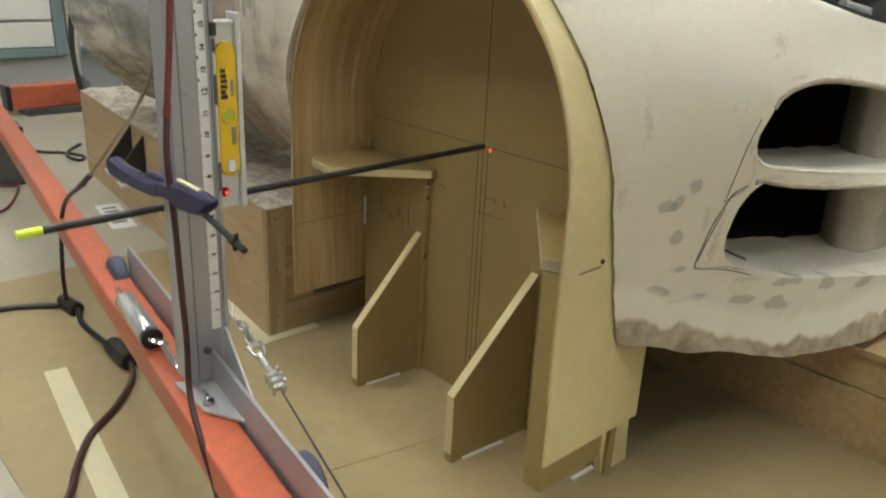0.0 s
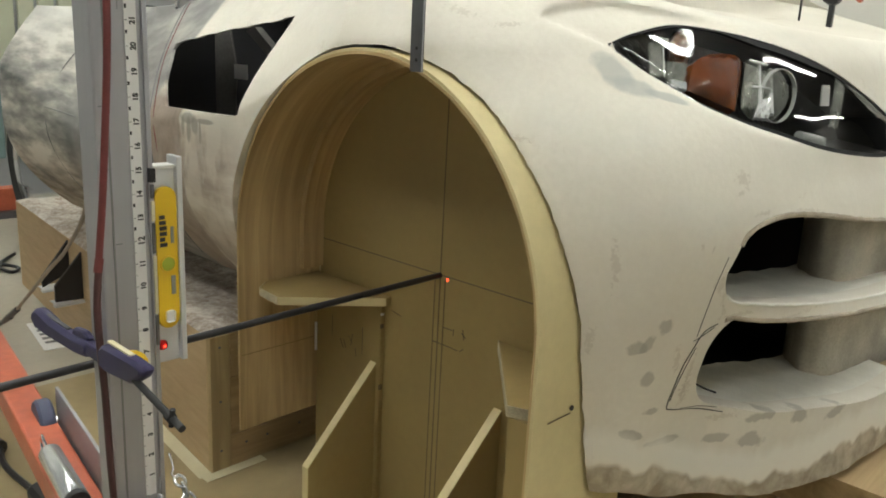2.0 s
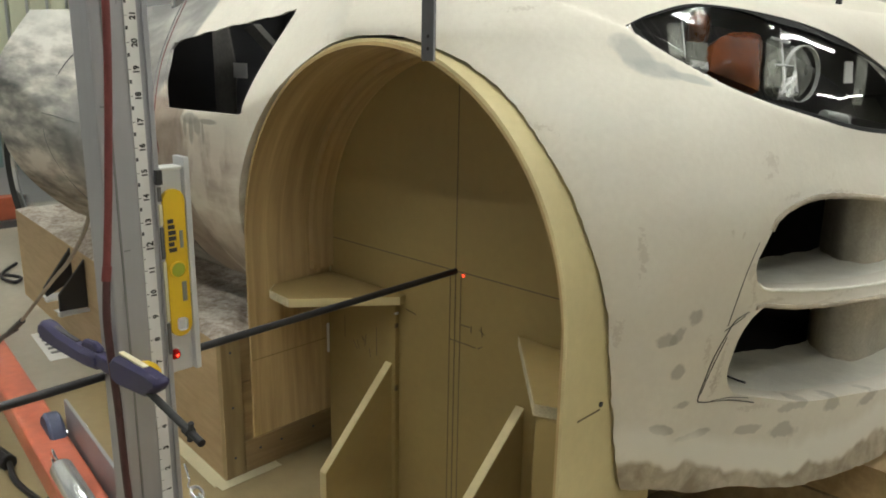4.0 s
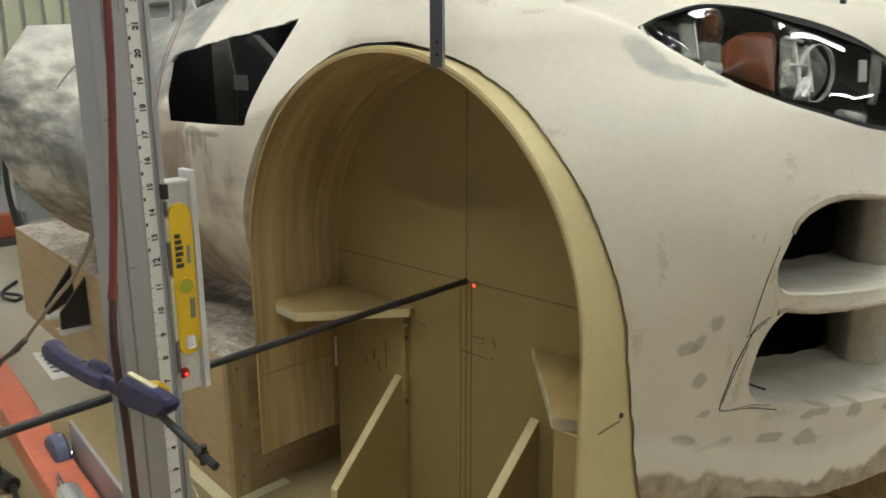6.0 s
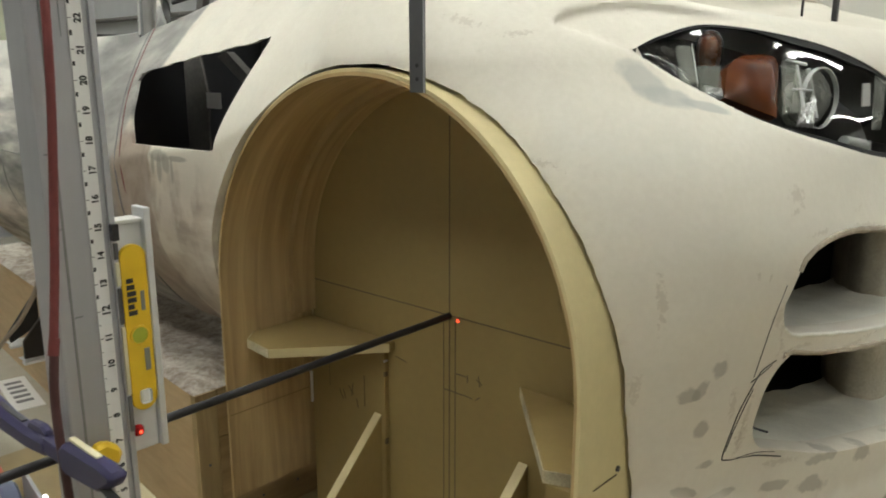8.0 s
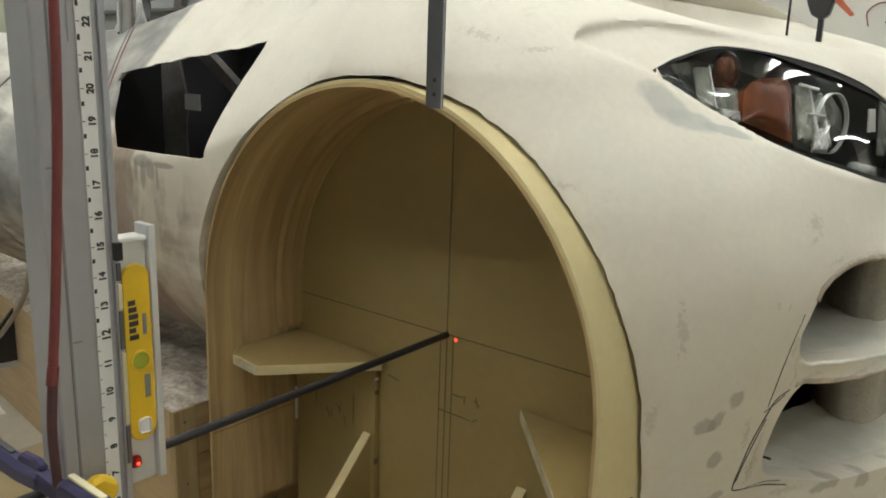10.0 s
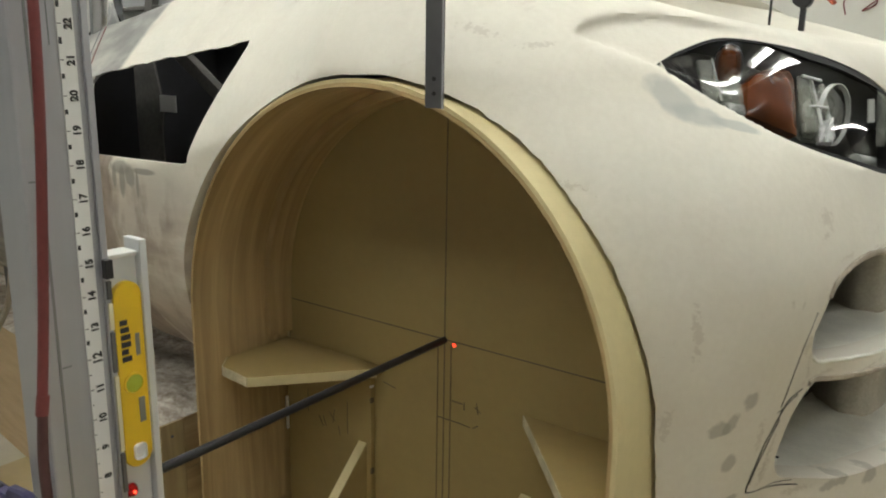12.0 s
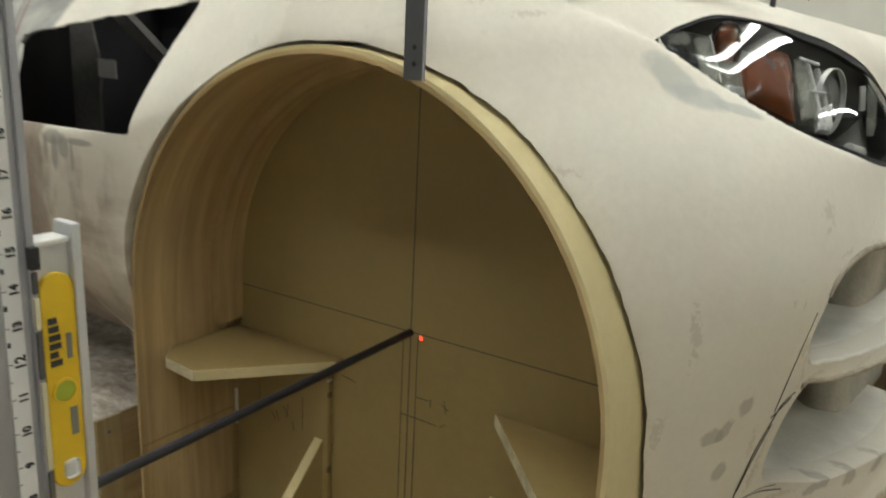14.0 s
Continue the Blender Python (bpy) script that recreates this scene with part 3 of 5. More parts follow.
def body_shell():
    xs = [-1.34 + 0.02 * i for i in range(30)]
    xs += [xs[-1] + 0.0085 * i for i in range(1, 200) if xs[-1] + 0.0085 * i < 0]
    ss = xs + [0] + resample(0.6, 0.0062, 1.3)
    zs = [0.2 + 0.0078 * i for i in range(64)]
    zs += [zs[-1] + 0.0050 * i for i in range(1, 62)]
    bm = bmesh.new()
    foot = {}
    for s in ss:
        x, y, z = body_point(s, .35)
        rough = .006 * noise.noise((x * 16, y * 16, 1)) + .0025 * noise.noise((x * 60, y * 60, 4))
        foot[s] = rough + (.362 if s <= 0 else line(LIP, max(y, -.119)))

    def level_of(s, z):
        if z < .45:
            return foot[s] + (z - .2) * (.45 - foot[s]) / .25
        if s > 0 or z < .7:
            return z
        return .7 + (z - .7) * (lerp_table(CREST, X0 + s) - .7) / (zs[-1] - .7)

    grid = [[bm.verts.new(body_point(s, level_of(s, z))) for z in zs] for s in ss]
    param = {}
    for i, s in enumerate(ss):
        for j, z in enumerate(zs):
            param[grid[i][j]] = (s, level_of(s, z))
    # the top closes towards the middle of the car
    for k in range(1, 7):
        f = k / 6
        for i, s in enumerate(ss):
            p = grid[i][len(zs) - 1].co
            grid[i].append(bm.verts.new((p.x - 0.06 * f * (1 if s > 0 else 0), p.y + (0.8 - p.y) * f, p.z + (0.05 if s <= 0 else 0.004) * math.sin(f * math.pi / 2) * min(1, max(0, (p.x + .4) / .3)))))
    for A, B in zip(grid, grid[1:]):
        for j in range(len(A) - 1):
            if j >= len(zs) and A[0].co.x < -.45:
                continue
            bm.faces.new((A[j], B[j], B[j + 1], A[j + 1]))
    bm.verts.ensure_lookup_table()
    # cut the openings, with the edge vertices drawn onto their outlines
    val = {v: openings(v.co) for v in param}
    for i, s in enumerate(ss):
        if val[grid[i][0]][1] > 0:
            val[grid[i][0]] = ("lip" if s > 0 else "sill", 0.0)
    for v in list(param):
        name, f = val[v]
        if f < 0 and any(val.get(e.other_vert(v), ("", 1))[1] >= 0 for e in v.link_edges):
            s, z = param[v]
            for _ in range(6):
                f = openings(body_point(s, z))[1]
                h = 1e-3
                gs = (openings(body_point(s + h, z))[1] - f) / h
                gz = (openings(body_point(s, z + h))[1] - f) / h
                g2 = gs * gs + gz * gz
                if g2 < 1e-6:
                    break
                s, z = s - max(-.02, min(.02, f * gs / g2)), z - max(-.02, min(.02, f * gz / g2))
                s = min(s, 1.3)
            p = Vector(body_point(s, z))
            if name != "arch" or (p - v.co).length < .013:
                v.co = p
            val[v] = (name, 0.0)
    dead = [f for f in bm.faces if all(val.get(v, ("", 1))[1] <= 1e-6 for v in f.verts)]
    bmesh.ops.delete(bm, geom=dead, context="FACES")
    loose = [v for v in bm.verts if not v.link_faces]
    names = {v: val[v][0] for v in bm.verts if v in val}
    bmesh.ops.delete(bm, geom=loose, context="VERTS")
    # turn the edges of the openings inwards
    rim = [e for e in bm.edges if len(e.link_faces) == 1 and all(v in names and abs(val[v][1]) < 1e-6 for v in e.verts)]
    for kind, depth in (("lamp", (-.017, .018, 0)), ("vent", (-.035, .012, 0)), ("lip", (-.05, .06, -.008)), ("arch", (0, .09, 0)), ("window", (0, .007, 0)), ("sill", (0, .04, .0))):
        es = [e for e in rim if all(names[v] == kind for v in e.verts)]
        if not es:
            continue
        for d in (0.15, 1.0):
            ex = bmesh.ops.extrude_edge_only(bm, edges=es)
            done = [g for g in ex["geom"] if isinstance(g, bmesh.types.BMVert)]
            for v in done:
                v.co += Vector((-.016, .002, 0) if kind == "lamp" and v.co.y > .03 else depth) * (d if d < 0.5 else 0.85)
            es = [g for g in ex["geom"] if isinstance(g, bmesh.types.BMEdge) and len(g.link_faces) == 1 and all(v in done for v in g.verts)]
    back = [e for e in bm.edges if len(e.link_faces) == 1 and all(v.co.x < -1.339 for v in e.verts)]
    for step in ((-.012, .012, 0), (-.004, .16, 0)):
        ex = bmesh.ops.extrude_edge_only(bm, edges=back)
        vs = [g for g in ex["geom"] if isinstance(g, bmesh.types.BMVert)]
        for v in vs:
            v.co += Vector(step)
        back = [g for g in ex["geom"] if isinstance(g, bmesh.types.BMEdge) and all(v in vs for v in g.verts)]
    return bm


def on_body(s, z, off=0.0012):
    p = Vector(body_point(s, z))
    du = Vector(body_point(s + 1e-3, z)) - p
    dv = Vector(body_point(s, z + 1e-3)) - p
    n = du.cross(dv).normalized()
    if n.y > 0 and n.x < 0.2:
        n = -n
    return p + n * off


def nose_s(y, z):
    lo, hi = 0.0, 1.3
    for _ in range(40):
        m = (lo + hi) / 2
        if body_point(m, z)[1] < y:
            lo = m
        else:
            hi = m
    return lo


def headlight(car):
    """Clear lens flush with the clay, a dark bowl behind it, and the lamps inside."""
    lens, bowl = bmesh.new(), bmesh.new()
    rows, walls = [], []
    ys = [LAMP_TOP[0][0] + 0.001 + (0.612 - LAMP_TOP[0][0]) * i / 40 for i in range(41)]
    us = [math.sqrt(y + .02) for y in ys]

    def edge_of(tab):
        """The edge's distance forward, as a smooth curve of u."""
        return np.polyfit(us, [body_point(nose_s(y, line(tab, y)), line(tab, y), False)[0] for y in ys], 5)

    low_edge, top_edge = edge_of(LAMP_LOW), edge_of(LAMP_TOP)
    for i, y in enumerate(ys):
        lo, hi = line(LAMP_LOW, y), line(LAMP_TOP, y)
        xl, xh = float(np.polyval(low_edge, us[i])), float(np.polyval(top_edge, us[i]))
        deep = scoop_depth(y) + .004
        pts = [Vector((xl + (xh - xl) * j / 12 - deep, y + .002, lo + (hi - lo) * j / 12)) for j in range(13)]
        rows.append([])
        for j, p in enumerate(pts):
            k = 0.04 * (j / 12) * (1 - j / 12)
            rows[-1].append(lens.verts.new(p + Vector((.85 * k, -.4 * k, 0))))
        back = Vector((-0.11, 0.045, 0)) * min(1, 0.25 + i / 9)
        walls.append([bowl.verts.new(q) for q in (pts[0] + Vector((-.003, .003, .0005)), pts[0] + back + Vector((0, 0, .01)), pts[12] + back - Vector((0, 0, .01)), pts[12] + Vector((-.003, .003, -.0005)))])
    for A, B in zip(rows, rows[1:]):
        for j in range(12):
            lens.faces.new((A[j], B[j], B[j + 1], A[j + 1]))
    for A, B in zip(walls, walls[1:]):
        for j in range(3):
            bowl.faces.new((A[j], B[j], B[j + 1], A[j + 1]))
    bowl.faces.new(walls[-1])
    lamp = part("headlight", bowl, DARK_HOUSING, car, "dark headlight bowl behind a clear lens")
    cover = part("lens", lens, GLASS, lamp, "clear glossy lens cover", True)
    cover.visible_shadow = False
    # black gasket round the lens, widened under the brow to carry its shadow gap
    for low in (True, False):
        g = bmesh.new()
        strip = []
        for i in range(61):
            y = LAMP_TOP[0][0] - 0.0015 + (0.61 - LAMP_TOP[0][0]) * i / 60
            lo, hi = line(LAMP_LOW, y), line(LAMP_TOP, y)
            w = min(.0065 if low else .003 + .008 * min(1, max(0, (y - .17) / .04)) * min(1, max(.4, (.42 - y) / .1)), (hi - lo) * .5)
            zz = (lo - .002, lo + w) if low else (hi - w, hi + .002)
            strip.append([])
            for z in zz:
                for d in (0, .010):
                    q = Vector(body_point(nose_s(y, z), z, False))
                    strip[-1].append(g.verts.new((q.x - scoop_depth(y) - .0015 - d, q.y, q.z)))
        for A, B in zip(strip, strip[1:]):
            for j, k in ((0, 2), (2, 3), (3, 1), (1, 0)):
                g.faces.new((A[j], B[j], B[k], A[k]))
        part("gasket", g, GASKET, lamp, "black rubber gasket", True)

    def inside(name, bm, material, label="", smooth=False):
        part(name, bm, material, lamp, label, smooth)

    def slab(tl, tr, br, bl, thick=.003, bulge=0.0, n=8, ripple=0.0, dome=0.0):
        """A curved panel between four corners, with thickness."""
        tl, tr, br, bl = (Vector(q) for q in (tl, tr, br, bl))
        out = (tr - tl).cross(tl - bl).normalized()
        if out.x < 0:
            out = -out
        b = bmesh.new()
        sheets = []
        for back in (0, thick):
            sheets.append([])
            for i in range(n + 1):
                for j in range(n + 1):
                    u, v = i / n, j / n
                    if dome and v < dome:
                        u = .5 + (u - .5) * math.sqrt(1 - (1 - v / dome) ** 2 * .85)
                    p = (tl.lerp(tr, u)).lerp(bl.lerp(br, u), v)
                    h = bulge * (1 - (2 * u - 1) ** 4) * (1 - (2 * v - 1) ** 4) + ripple * math.sin(31 * u + 3 * v) * math.sin(17 * v)
                    sheets[-1].append(b.verts.new(p + out * (h - back)))
        F, B = sheets
        at = lambda i, j: i * (n + 1) + j
        for i in range(n):
            for j in range(n):
                b.faces.new((F[at(i, j)], F[at(i + 1, j)], F[at(i + 1, j + 1)], F[at(i, j + 1)]))
                b.faces.new((B[at(i, j)], B[at(i, j + 1)], B[at(i + 1, j + 1)], B[at(i + 1, j)]))
        ring = [(i, 0) for i in range(n)] + [(n, j) for j in range(n)] + [(i, n) for i in range(n, 0, -1)] + [(0, j) for j in range(n, 0, -1)]
        for p, q in zip(ring, ring[1:] + ring[:1]):
            b.faces.new((F[at(*p)], B[at(*p)], B[at(*q)], F[at(*q)]))
        return b

    # clear marker, amber bulb in a clear socket, amber indicator panel
    inside("marker", slab((.294, .065, .858), (.304, .081, .858), (.329, .047, .818), (.319, .033, .818), .005, .003, 8, .0012), PEARL, "clear side marker")
    inside("marker_edge", rod((.304, .082, .860), (.330, .048, .816), .0009, 10), SATIN, "bright moulded edge", True)
    inside("marker_shell", lathe([(.016, -.020), (.0165, .0), (.015, .012), (.009, .021), (.001, .024)], (.314, .107, .853), (.05, -.05, 1), 24), CRYSTAL, "clear bulb cover", True)
    inside("bulb", lathe([(.001, -.018), (.010, -.018), (.0118, -.006), (.0112, .008), (.007, .016), (.001, .018)], (.312, .110, .853), (.05, -.05, 1), 20), AMBER, "amber bulb", True)
    inside("bulb_socket", slab((.315, .077, .836), (.333, .099, .834), (.347, .075, .804), (.331, .053, .808), .006, .004, 12, .0025), PEARL, "clear fluted bulb socket")
    # bright piece added for the glints in the clear socket
    inside("socket_glint", slab((.332, .061, .814), (.345, .081, .810), (.349, .075, .801), (.337, .055, .805), .006, .002, 8, .0015), SATIN, "bright piece standing in for glints in the socket")
    inside("indicator_shell", slab((.336, .112, .846), (.360, .206, .850), (.389, .138, .776), (.350, .076, .800), .012, .009, 16, .0005, .32), AMBER, "amber indicator panel", True)
    # clear projector cylinder with bright bars, pale card and clear pane beyond
    axis = (1, -0.25, 0.03)
    inside("projector_plate", slab((.368, .200, .842), (.380, .223, .840), (.406, .176, .782), (.396, .143, .782), .004, .002, 10, .002), PEARL, "clear moulded plate")
    for p, q, r in (((.378, .218, .838), (.410, .168, .780), .0024), ((.386, .240, .830), (.416, .192, .772), .0034), ((.372, .200, .842), (.390, .218, .836), .0022), ((.390, .178, .808), (.404, .204, .806), .0018)):
        inside("projector_bar", rod(p, q, r, 10), SATIN, "bright upright bar", True)
    inside("projector_ring", lathe([(.0362, -.003), (.0375, -.003), (.0375, .003), (.0362, .003), (.0362, -.003)], (.406, .230, .796), axis, 36), SATIN, "bright projector ring", True)
    inside("projector_lens", lathe([(.035, -.03), (.035, -.006), (.022, .006), (.010, .010), (.001, .011)], (.402, .231, .796), axis, 28), PEARL, "clear projector lens", True)
    # pale block put in where glare shows low in the lamp
    inside("bright_block", slab((.404, .174, .790), (.414, .194, .796), (.420, .174, .768), (.410, .150, .770), .006, .002, 8, .002), SATIN, "bright block standing in for a glare spot")
    inside("pale_card", slab((.422, .350, .812), (.425, .372, .812), (.430, .366, .782), (.426, .344, .782), .002), WHITE, "small pale card")
    inside("clear_pane", slab((.426, .390, .822), (.432, .414, .812), (.443, .378, .750), (.438, .358, .752), .002, .006, 10), PEARL, "curved clear pane", True)
    inside("cross_bar", rod((.430, .262, .742), (.436, .335, .732), .0075, 12, bevel=.002), BLUE_FILLER, "grey cross bar", True)
    inside("bright_block", slab((.438, .334, .738), (.440, .348, .738), (.443, .342, .724), (.441, .328, .724), .004), SATIN, "small bright block")


def car():
    c = thing("car_model", (-0.5, 0.3, 0.22), "full-size cream clay car body on a wooden buck, unfinished and stained", "car model")
    near = body_shell()
    far = near.copy()
    part("body_shell", near, CLAY, c, "scraped cream clay skin with smeared filler", True, 0.9)
    headlight(c)
    for v in far.verts:
        v.co.y = 1.6 - v.co.y
    part("body_shell_far", far, CLAY, c, "far half of the clay skin", True, 0.9)
    # inside of the side vent and the ducts
    curve = smooth_path([(.33, .66, 0), (.37, .54, 0), (.40, .485, 0), (.43, .475, 0), (.46, .52, 0), (.49, .77, 0)], 5)
    wall = [(p.x, p.y) for p in curve] + [(p.x - .012, p.y + .014) for p in reversed(curve)]
    part("duct_wall", prism(wall, 0.30, 0.68, "z"), DULL_CLAY, c, "darker mottled clay wall inside the nose ducts", True)
    for z0, rise, name in ((0.352, 0.004, "lower"), (0.52, -0.004, "upper")):
        fl = bmesh.new()
        bmesh.ops.create_grid(fl, x_segments=24, y_segments=50, size=0.5)
        for v in fl.verts:
            f, y = 0.5 - v.co.x, 0.06 + (v.co.y + .5) * 0.58
            base = line(LOW_LOW, y) if name == "lower" else line(UP_LOW, y)
            front = body_point(nose_s(y, base), base)[0] - .02
            v.co = (front - .16 * f, y + .05 * f, base - .003 + rise * f ** 0.7 + f * (.006 * noise.noise((f * 3, y * 18, z0)) + .004 * noise.noise((f * 9, y * 50, 2))))
        part("duct_floor", fl, PALE_CLAY, c, "pale clay duct floor", True)
    # black sheets added to give the ducts their dark depth
    part("duct_dark_back", box(0.16, 0.17, 0.05, 0.7, 0.30, 0.69), BLACK, c, "black sheet standing in for the dark depth of the nose ducts")
    part("duct_dark_end", box(0.17, 0.43, 0.64, 0.65, 0.30, 0.69), BLACK, c, "black sheet standing in for the dark depth of the nose ducts")
    # unseen board added to keep light off the floor under the nose
    part("under_shade", box(-0.30, 0.36, 0.07, 1.2, 0.30, 0.312), BLACK, c, "unseen black board added to shade the floor under the nose")
    # black sheets added so the cabin reads as dark through the side vent
    part("inner_dark_sheet", prism([(-1.33, .36), (.19, .36), (.19, .80), (-.3, .84), (-.42, .91), (-1.33, .91)], 0.44, 0.46, "y"), BLACK, c, "black sheet standing in for the dark cabin behind the side vent")
    part("inner_dark_end", box(-1.06, -1.04, -0.10, 0.44, 0.37, 0.90), BLACK, c, "black sheet added to close off the dark cabin")
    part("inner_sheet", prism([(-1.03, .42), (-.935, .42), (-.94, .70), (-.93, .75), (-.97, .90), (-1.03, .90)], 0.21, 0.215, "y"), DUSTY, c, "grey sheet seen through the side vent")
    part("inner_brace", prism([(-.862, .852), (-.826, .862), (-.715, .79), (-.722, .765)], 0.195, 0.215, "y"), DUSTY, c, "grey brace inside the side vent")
    part("inner_card", box(-0.925, -0.868, 0.200, 0.202, 0.737, 0.772), PAPER, c, "small white card inside the side vent")
    part("door_seam", tube([on_body(x - X0, z, .0004) for x, z in ((-.84, .905), (-.79, .852), (-.715, .786), (-.625, .714), (-.594, .658), (-.58, .56), (-.59, .46), (-.62, .40))], 0.0012, 6, 6), STEEL, c, "dark seam beside the door")
    part("door_seam", tube([on_body(x - X0, z, .0004) for x, z in ((-.825, .905), (-.772, .852), (-.697, .786), (-.605, .714), (-.572, .658), (-.556, .56))], 0.0012, 6, 6), RED_HOSE, c, "thin red line beside the seam")
    part("panel_seam", tube([on_body(x - X0, z, .0004) for x, z in ((-1.06, .86), (-1.10, .75), (-1.10, .62), (-1.06, .50), (-1.0, .41))], 0.0012, 6, 6), STEEL, c, "dark curved panel seam")
    part("panel_seam", tube([on_body(x - X0, z, .0004) for x, z in ((-1.10, .66), (-1.02, .655), (-.95, .65))], 0.0012, 6, 6), STEEL, c, "dark scored line")
    # raw, ragged clay left standing along the edges of the ducts
    for tab, y0, y1, r, mt in ((UP_TOP, .05, .62, .0042, RAW_CLAY), (LOW_TOP, .062, .62, .0040, RAW_CLAY), (UP_LOW, .05, .62, .0026, PALE_CLAY)):
        ps = []
        for k in range(90):
            y = y0 + (y1 - y0) * k / 89
            z = line(tab, y) + .0012 * noise.noise((y * 60, r * 900, 2))
            ps.append(on_body(nose_s(y, z), z, -.0015 + .0016 * noise.noise((y * 45, 7, r * 700))))
        part("ragged_edge", tube(ps, r, 2, 8), mt, c, "ragged raw clay edge of a duct", True)
    # bent wire lying on the floor of the lower duct
    ps = []
    for y, f, up in ((.118, .62, .018), (.130, .46, .011), (.146, .30, .006), (.162, .24, .004)):
        base = line(LOW_LOW, y)
        ps.append((body_point(nose_s(y, base), base)[0] - .02 - .16 * f, y + .05 * f, base + up))
    part("bent_wire", tube(ps, .0016, 5, 6), BLACK, c, "short bent black wire in the duct", True)
    # drawn marker lines round the lower vent
    pts = [(.118, .368), (.068, .383), (.018, .392), (.010, .400), (.011, .43), (.013, .459), (.022, .49), (.03, .506), (.05, .514)]
    part("marker_line", tube([on_body(nose_s(y, z), z, 0.0003) for y, z in pts], 0.0008, 5, 6), INK, c, "thin black marker line")
    for pts, r in (([(.108, .3765), (.07, .3865), (.035, .390)], .0005), ([(.012, .405), (.0145, .432), (.019, .462), (.024, .484)], .0006), ([(.019, .50), (.022, .566), (.031, .607)], .0005), ([(.016, .494), (.028, .500), (.045, .509)], .0006)):
        part("marker_line", tube([on_body(nose_s(y, z), z, 0.0003) for y, z in pts], r, 5, 6), INK, c, "thin black marker line")



car()


# ---- wheel arch buck ----
RAW_EDGE = plain("raw_sawn_edge", (0.50, 0.44, 0.29), 0.8, vary=0.45, scale=60, bump=0.5)


def u_strip(r, thick, y0, y1, left_z, right_z, tilt=0.0, n=40):
    """A sheet bent over the arch with straight legs; tilt: how much further out its front edge stands per metre of x."""
    prof = [(-r, left_z)] + [(-r * math.cos(math.pi * k / n), r * math.sin(math.pi * k / n)) for k in range(n + 1)] + [(r, right_z)]
    b = bmesh.new()
    rings = []
    for i, (px, pz) in enumerate(prof):
        if 0 < i < len(prof) - 1:
            nx, nz = px / r, pz / r
            z = ARCH_Z + pz
        else:
            nx, nz, z = (-1 if px < 0 else 1), 0, pz
        ring = []
        for dr, y in ((0, y0 - tilt * px), (thick, y0 - tilt * px), (thick, y1), (0, y1)):
            ring.append(b.verts.new((ARCH_X + px + nx * dr, y, z + nz * dr)))
        rings.append(ring)
    for A, B in zip(rings, rings[1:]):
        for k in range(4):
            b.faces.new((A[k], A[(k + 1) % 4], B[(k + 1) % 4], B[k]))
    b.faces.new(rings[0])
    b.faces.new(rings[-1][::-1])
    return b


def edge_band(name, pts, lo, hi, axis, parent, where, label=""):
    """Pale sawn edges laid along an outline."""
    bm = None
    for p, q in zip(pts, pts[1:]):
        p, q = Vector(p), Vector(q)
        n = Vector(((q - p).y, -(q - p).x)).normalized() * 0.0011
        bm = prism([tuple(p), tuple(q), tuple(q + n), tuple(p + n)], lo, hi, axis, 0, bm)
    part(name, bm, where, parent, label)


